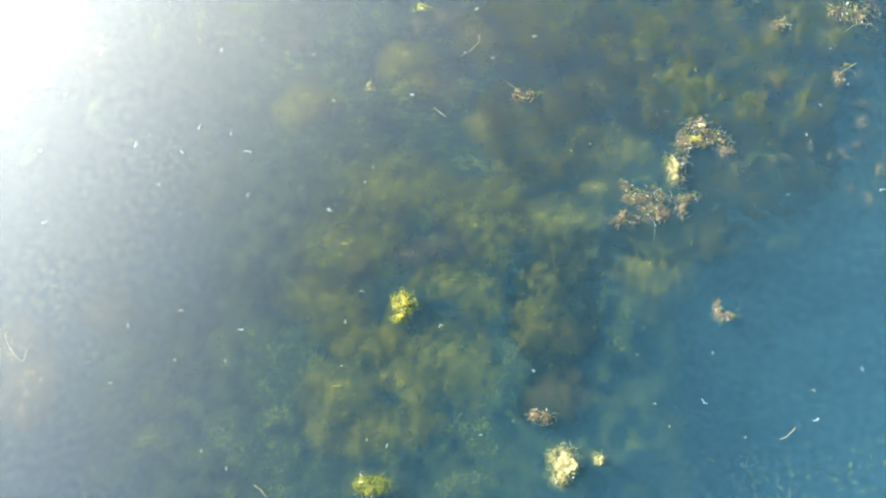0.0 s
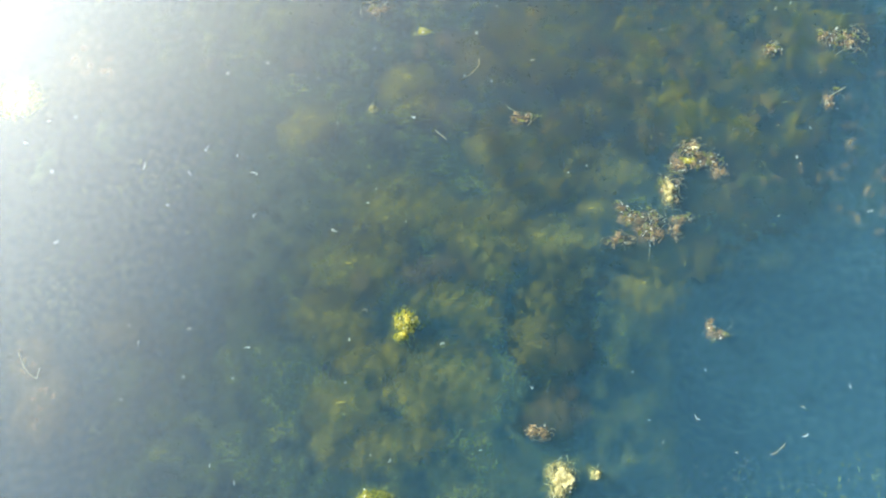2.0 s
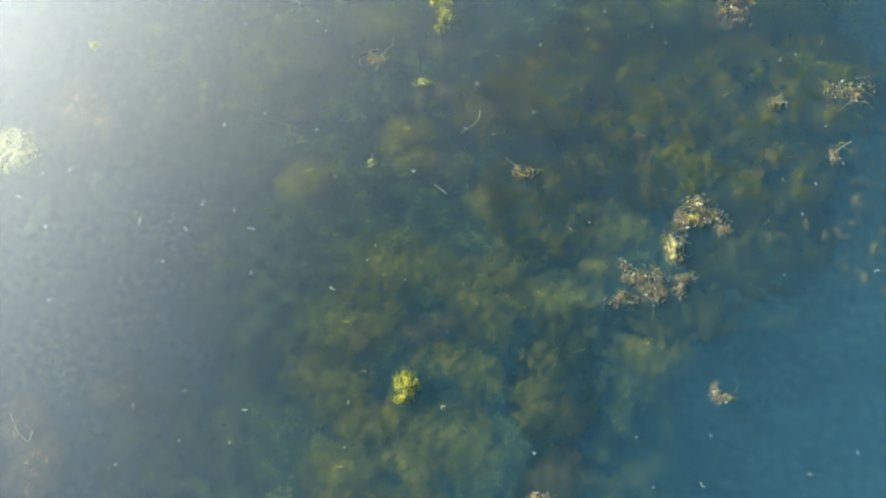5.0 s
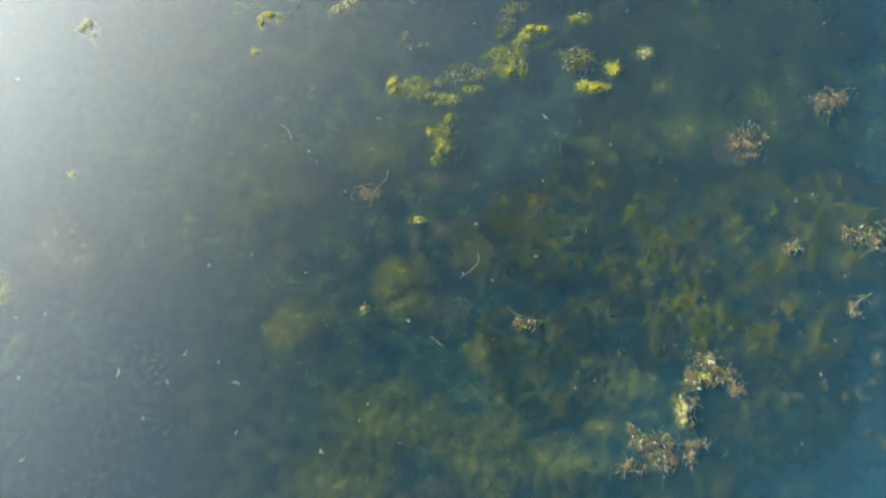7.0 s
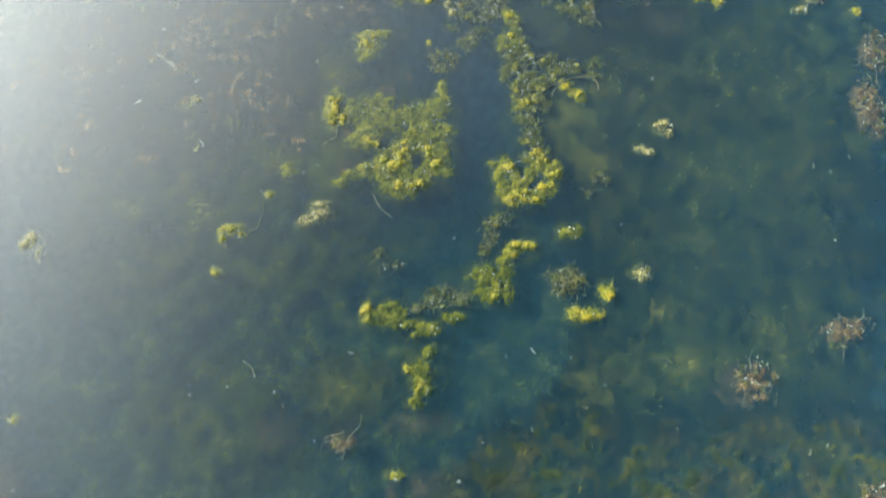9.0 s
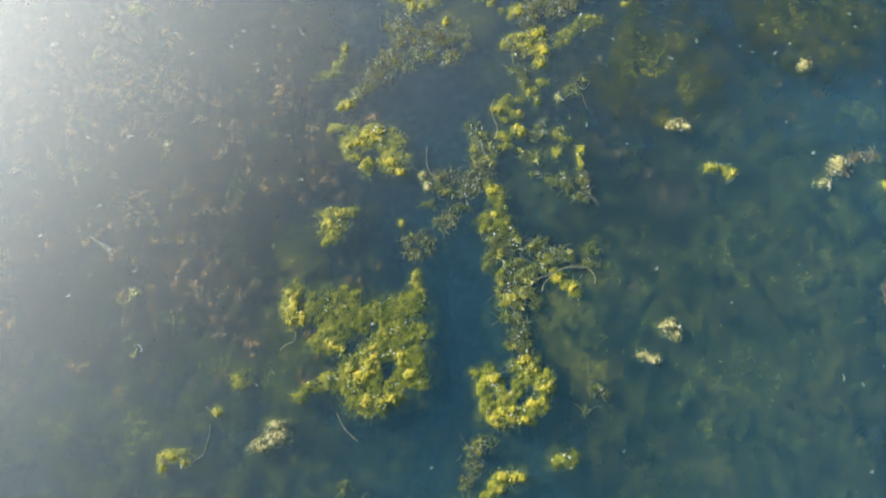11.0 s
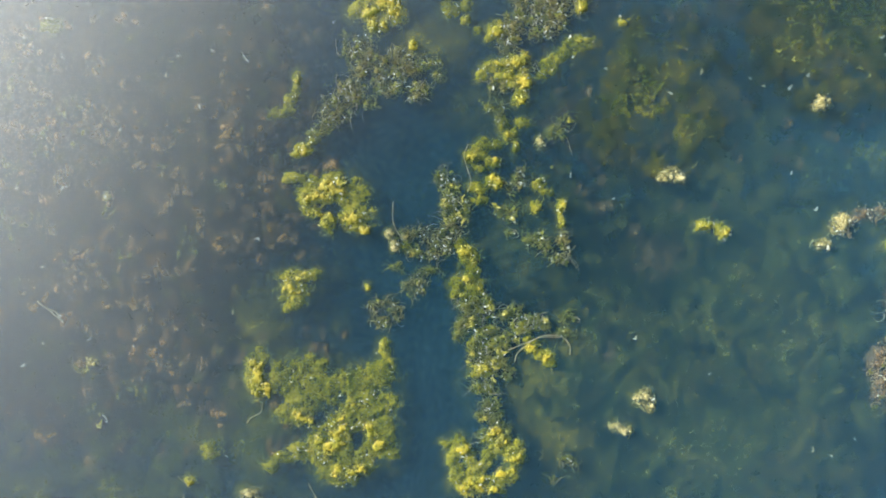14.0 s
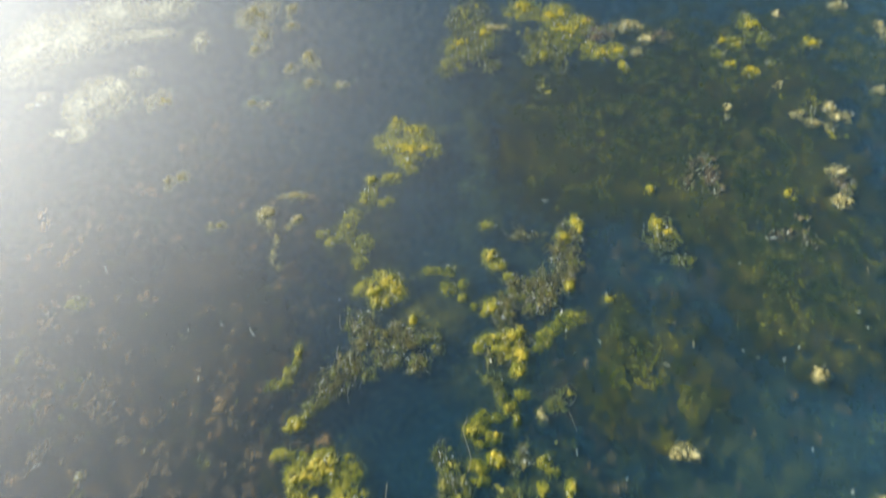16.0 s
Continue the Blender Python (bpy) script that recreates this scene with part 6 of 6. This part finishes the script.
leaf_fragment(-1.24, 4.09, 0.026, "white", 1.0, 137)
leaf_fragment(-0.46, 3.79, 0.080, "yellow", 1.0, 135)
leaf_fragment(0.00, 3.19, 0.044, "white", 1.0, 135)
leaf_fragment(0.37, 4.05, 0.030, "white", 1.0, 140)
leaf_fragment(-1.02, 2.85, 0.068, "yellow", 1.0, 15)
leaf_fragment(0.58, 2.66, 0.085, "yellow", 1.3, 0)
leaf_fragment(-2.46, 2.32, 0.059, "white", 1.3, 100)
leaf_fragment(3.31, 3.47, 0.102, "brown", 1.0, 35)
leaf_fragment(3.40, 3.91, 0.061, "brown", 1.0, 55)
leaf_fragment(3.57, 3.98, 0.037, "white", 1.0, 73)
leaf_fragment(1.57, 4.56, 0.045, "white", 1.0, 165)
leaf_fragment(1.26, 4.83, 0.031, "white", 1.0, 70)
leaf_fragment(1.38, 4.35, 0.035, "white", 1.0, 80)
leaf_fragment(0.16, 6.06, 0.043, "white", 1.0, 160)
leaf_fragment(-2.34, 5.77, 0.066, "yellow", 1.0, 0)
leaf_fragment(-4.44, 6.13, 0.052, "white", 1.0, 10)
leaf_fragment(-5.08, 5.49, 0.085, "white", 1.2, 0)
leaf_fragment(-3.71, 8.35, 0.045, "white", 1.0, 25)
leaf_fragment(-0.21, 7.59, 0.037, "white", 1.0, 22)
leaf_fragment(-2.50, 4.54, 0.043, "white", 1.0, 135)
leaf_fragment(-1.56, 4.42, 0.043, "brown", 1.0, 140)
leaf_fragment(0.63, 4.85, 0.028, "white", 1.0, 87)
leaf_fragment(1.87, 6.15, 0.034, "white", 1.0, 58)
leaf_fragment(3.97, 5.92, 0.033, "white", 1.0, 15)
leaf_fragment(1.65, 6.64, 0.070, "brown", 1.0, 113)
leaf_fragment(-2.65, 7.13, 0.107, "yellow", 1.4, 100)
leaf_fragment(-2.73, 7.67, 0.077, "yellow", 1.0, 75)
leaf_fragment(-2.13, 4.61, 0.043, "white", 1.0, 95)
leaf_fragment(2.35, 7.77, 0.056, "white", 1.0, 35)
leaf_fragment(0.84, 4.17, 0.041, "white", 1.0, 80)
leaf_fragment(2.21, 4.15, 0.040, "brown", 1.0, 160)
leaf_fragment(2.07, 4.35, 0.031, "white", 1.0, 90)
leaf_fragment(-2.34, 9.90, 0.042, "white", 1.0, 170)
leaf_fragment(-1.07, 8.83, 0.063, "white", 1.0, 158)
leaf_fragment(2.20, 10.24, 0.048, "white", 1.0, 131)
leaf_fragment(2.77, 9.99, 0.065, "white", 1.3, 120)
leaf_fragment(3.74, 10.31, 0.059, "yellow", 1.0, 115)
leaf_fragment(3.88, 10.24, 0.064, "yellow", 1.0, 68)
leaf_fragment(4.00, 10.09, 0.055, "white", 1.0, 30)
leaf_fragment(3.82, 9.98, 0.064, "white", 1.3, 30)
leaf_fragment(3.60, 10.01, 0.051, "brown", 1.0, 150)
leaf_fragment(3.05, 10.16, 0.077, "brown", 1.0, 107)
leaf_fragment(4.66, 10.39, 0.059, "white", 1.0, 5)
leaf_fragment(4.69, 10.24, 0.042, "white", 1.0, 112)
leaf_fragment(1.66, 9.37, 0.048, "yellow", 1.0, 10)
leaf_fragment(1.83, 9.28, 0.048, "white", 1.0, 76)
leaf_fragment(2.21, 9.05, 0.039, "white", 1.0, 85)
leaf_fragment(3.00, 7.43, 0.030, "white", 1.0, 25)
leaf_fragment(-3.00, 8.19, 0.065, "white", 1.0, 30)
leaf_fragment(-2.58, 7.20, 0.069, "white", 1.35, 115)
leaf_fragment(-3.35, 7.73, 0.065, "white", 1.0, 60)
leaf_fragment(-2.71, 7.95, 0.055, "white", 1.3, 20)
leaf_fragment(-3.15, 7.93, 0.037, "white", 1.0, 55)
leaf_fragment(4.02, 8.87, 0.060, "white", 1.0, 105)
leaf_fragment(-0.07, 8.35, 0.053, "yellow", 1.0, 77)
leaf_fragment(-1.58, 10.08, 0.054, "white", 1.0, 90)
leaf_fragment(-2.87, 10.62, 0.037, "white", 1.0, 115)
leaf_fragment(-3.36, 9.40, 0.037, "white", 1.0, 0)
leaf_fragment(-1.95, 9.46, 0.054, "brown", 1.0, 145)
leaf_fragment(-1.45, 6.82, 0.041, "white", 1.25, 120)
leaf_fragment(-1.34, 8.15, 0.063, "brown", 1.0, 65)
leaf_fragment(3.81, 9.21, 0.038, "white", 1.0, 85)
leaf_fragment(4.26, 6.80, 0.034, "white", 1.0, 56)
leaf_fragment(3.89, 6.71, 0.059, "brown", 1.0, 75)
leaf_fragment(4.06, 6.65, 0.034, "white", 1.0, 122)
leaf_fragment(-2.29, 7.87, 0.027, "white", 1.0, 130)
leaf_fragment(-2.50, 9.28, 0.065, "white", 1.0, 153)
leaf_fragment(-2.90, 9.39, 0.071, "white", 1.35, 10)
leaf_fragment(-1.76, 10.57, 0.044, "white", 1.0, 75)
leaf_fragment(-3.14, 8.65, 0.037, "white", 1.0, 145)
leaf_fragment(-3.87, 10.52, 0.076, "white", 1.0, 5)
leaf_fragment(4.03, 11.42, 0.042, "brown", 1.0, 172)
leaf_fragment(4.14, 11.23, 0.071, "white", 1.5, 165)
leaf_fragment(-2.75, 11.28, 0.077, "white", 1.4, 110)
leaf_fragment(-1.44, 10.60, 0.059, "white", 1.0, 122)
leaf_fragment(-3.23, 10.82, 0.050, "white", 1.0, 157)
leaf_fragment(-1.89, 10.39, 0.058, "brown", 1.0, 80)
leaf_fragment(3.48, 10.08, 0.032, "white", 1.0, 65)
leaf_fragment(5.61, 13.47, 0.044, "white", 1.0, 158)
leaf_fragment(6.12, 13.65, 0.067, "white", 1.0, 110)
leaf_fragment(-2.96, 10.92, 0.090, "yellow", 1.0, 40)
leaf_fragment(-0.29, 10.80, 0.043, "white", 1.3, 20)
leaf_fragment(-1.12, 10.50, 0.071, "white", 1.4, 120)
leaf_fragment(1.89, 11.81, 0.071, "white", 1.25, 150)
leaf_fragment(2.87, 11.44, 0.039, "white", 1.0, 100)
leaf_fragment(3.72, 10.96, 0.037, "white", 1.0, 65)
leaf_fragment(4.03, 11.23, 0.038, "white", 1.0, 150)
leaf_fragment(-4.20, 13.62, 0.093, "white", 1.4, 0)
leaf_fragment(-2.83, 14.03, 0.094, "white", 1.35, 0)
weed_strand(1.19, 7.71, [(0.0, 0.0), (0.17, 0.06), (0.35, 0.12), (0.5, 0.1), (0.57, 0.01), (0.56, -0.06)], 0.008, 0.0)
weed_strand(1.25, 7.60, [(0.0, 0.0), (0.04, 0.09), (0.22, 0.21), (0.42, 0.21)], 0.006, 0.0)
weed_strand(0.91, 9.61, [(0.0, 0.0), (-0.04, -0.1), (-0.02, -0.21), (0.01, -0.34), (-0.02, -0.44)], 0.006, 0.0)
weed_strand(-0.27, 10.64, [(0.0, 0.0), (0.01, -0.13), (0.07, -0.16)], 0.005, 0.0)
weed_strand(-0.27, 10.32, [(0.0, 0.0), (-0.01, -0.1), (0.07, -0.2), (0.16, -0.25), (0.17, -0.35)], 0.006, 0.0)
weed_strand(-1.24, 7.12, [(0.0, 0.0), (0.03, 0.05), (0.13, 0.1), (0.15, 0.19)], 0.006, 0.0)
weed_strand(0.20, 9.12, [(0.0, 0.0), (-0.01, -0.18), (0.04, -0.31), (0.11, -0.37)], 0.007, 0.0)
weed_strand(-3.20, 8.33, [(0.0, 0.0), (0.08, -0.07), (0.17, -0.11), (0.24, -0.21)], 0.012, -0.02)
weed_strand(-1.91, 6.65, [(0.0, 0.0), (0.06, -0.06), (0.11, -0.11)], 0.006, 0.0)
weed_strand(-1.86, 6.49, [(0.0, 0.0), (-0.01, -0.11), (-0.05, -0.25), (-0.14, -0.32)], 0.005, 0.0)
weed_strand(-0.69, 6.55, [(0.0, 0.0), (0.05, -0.11), (0.12, -0.19), (0.19, -0.25)], 0.008, 0.0)
weed_strand(-0.79, 4.32, [(0.0, 0.0), (-0.02, -0.1), (-0.1, -0.18), (-0.15, -0.26), (-0.18, -0.41)], 0.006, -0.02)
weed_strand(-1.98, 4.86, [(0.0, 0.0), (0.09, -0.07), (0.13, -0.16)], 0.008, 0.0)
weed_strand(0.16, 3.39, [(0.0, 0.0), (-0.01, -0.09), (-0.11, -0.19), (-0.2, -0.25)], 0.006, 0.0)
weed_strand(-0.32, 2.56, [(0.0, 0.0), (0.06, -0.05), (0.12, -0.1)], 0.008, 0.0)
weed_strand(-1.94, -1.10, [(0.0, 0.0), (0.07, -0.05), (0.12, -0.1)], 0.012, 0.0)
weed_strand(2.89, -0.58, [(0.0, 0.0), (-0.07, -0.07), (-0.14, -0.1)], 0.007, 0.0)
weed_strand(3.76, 2.77, [(0.0, 0.0), (0.06, 0.09), (0.15, 0.15), (0.24, 0.2)], 0.012, -0.03)
weed_strand(-4.55, 0.26, [(0.0, 0.0), (0.07, -0.14), (0.22, -0.27), (0.25, -0.17)], 0.012, -0.03)
weed_strand(-1.15, 4.12, [(0.0, 0.0), (0.09, 0.02), (0.2, 0.05)], 0.006, 0.0)
weed_strand(-3.19, 8.32, [(0.0, 0.0), (0.11, -0.09), (0.23, -0.19)], 0.012, -0.02)
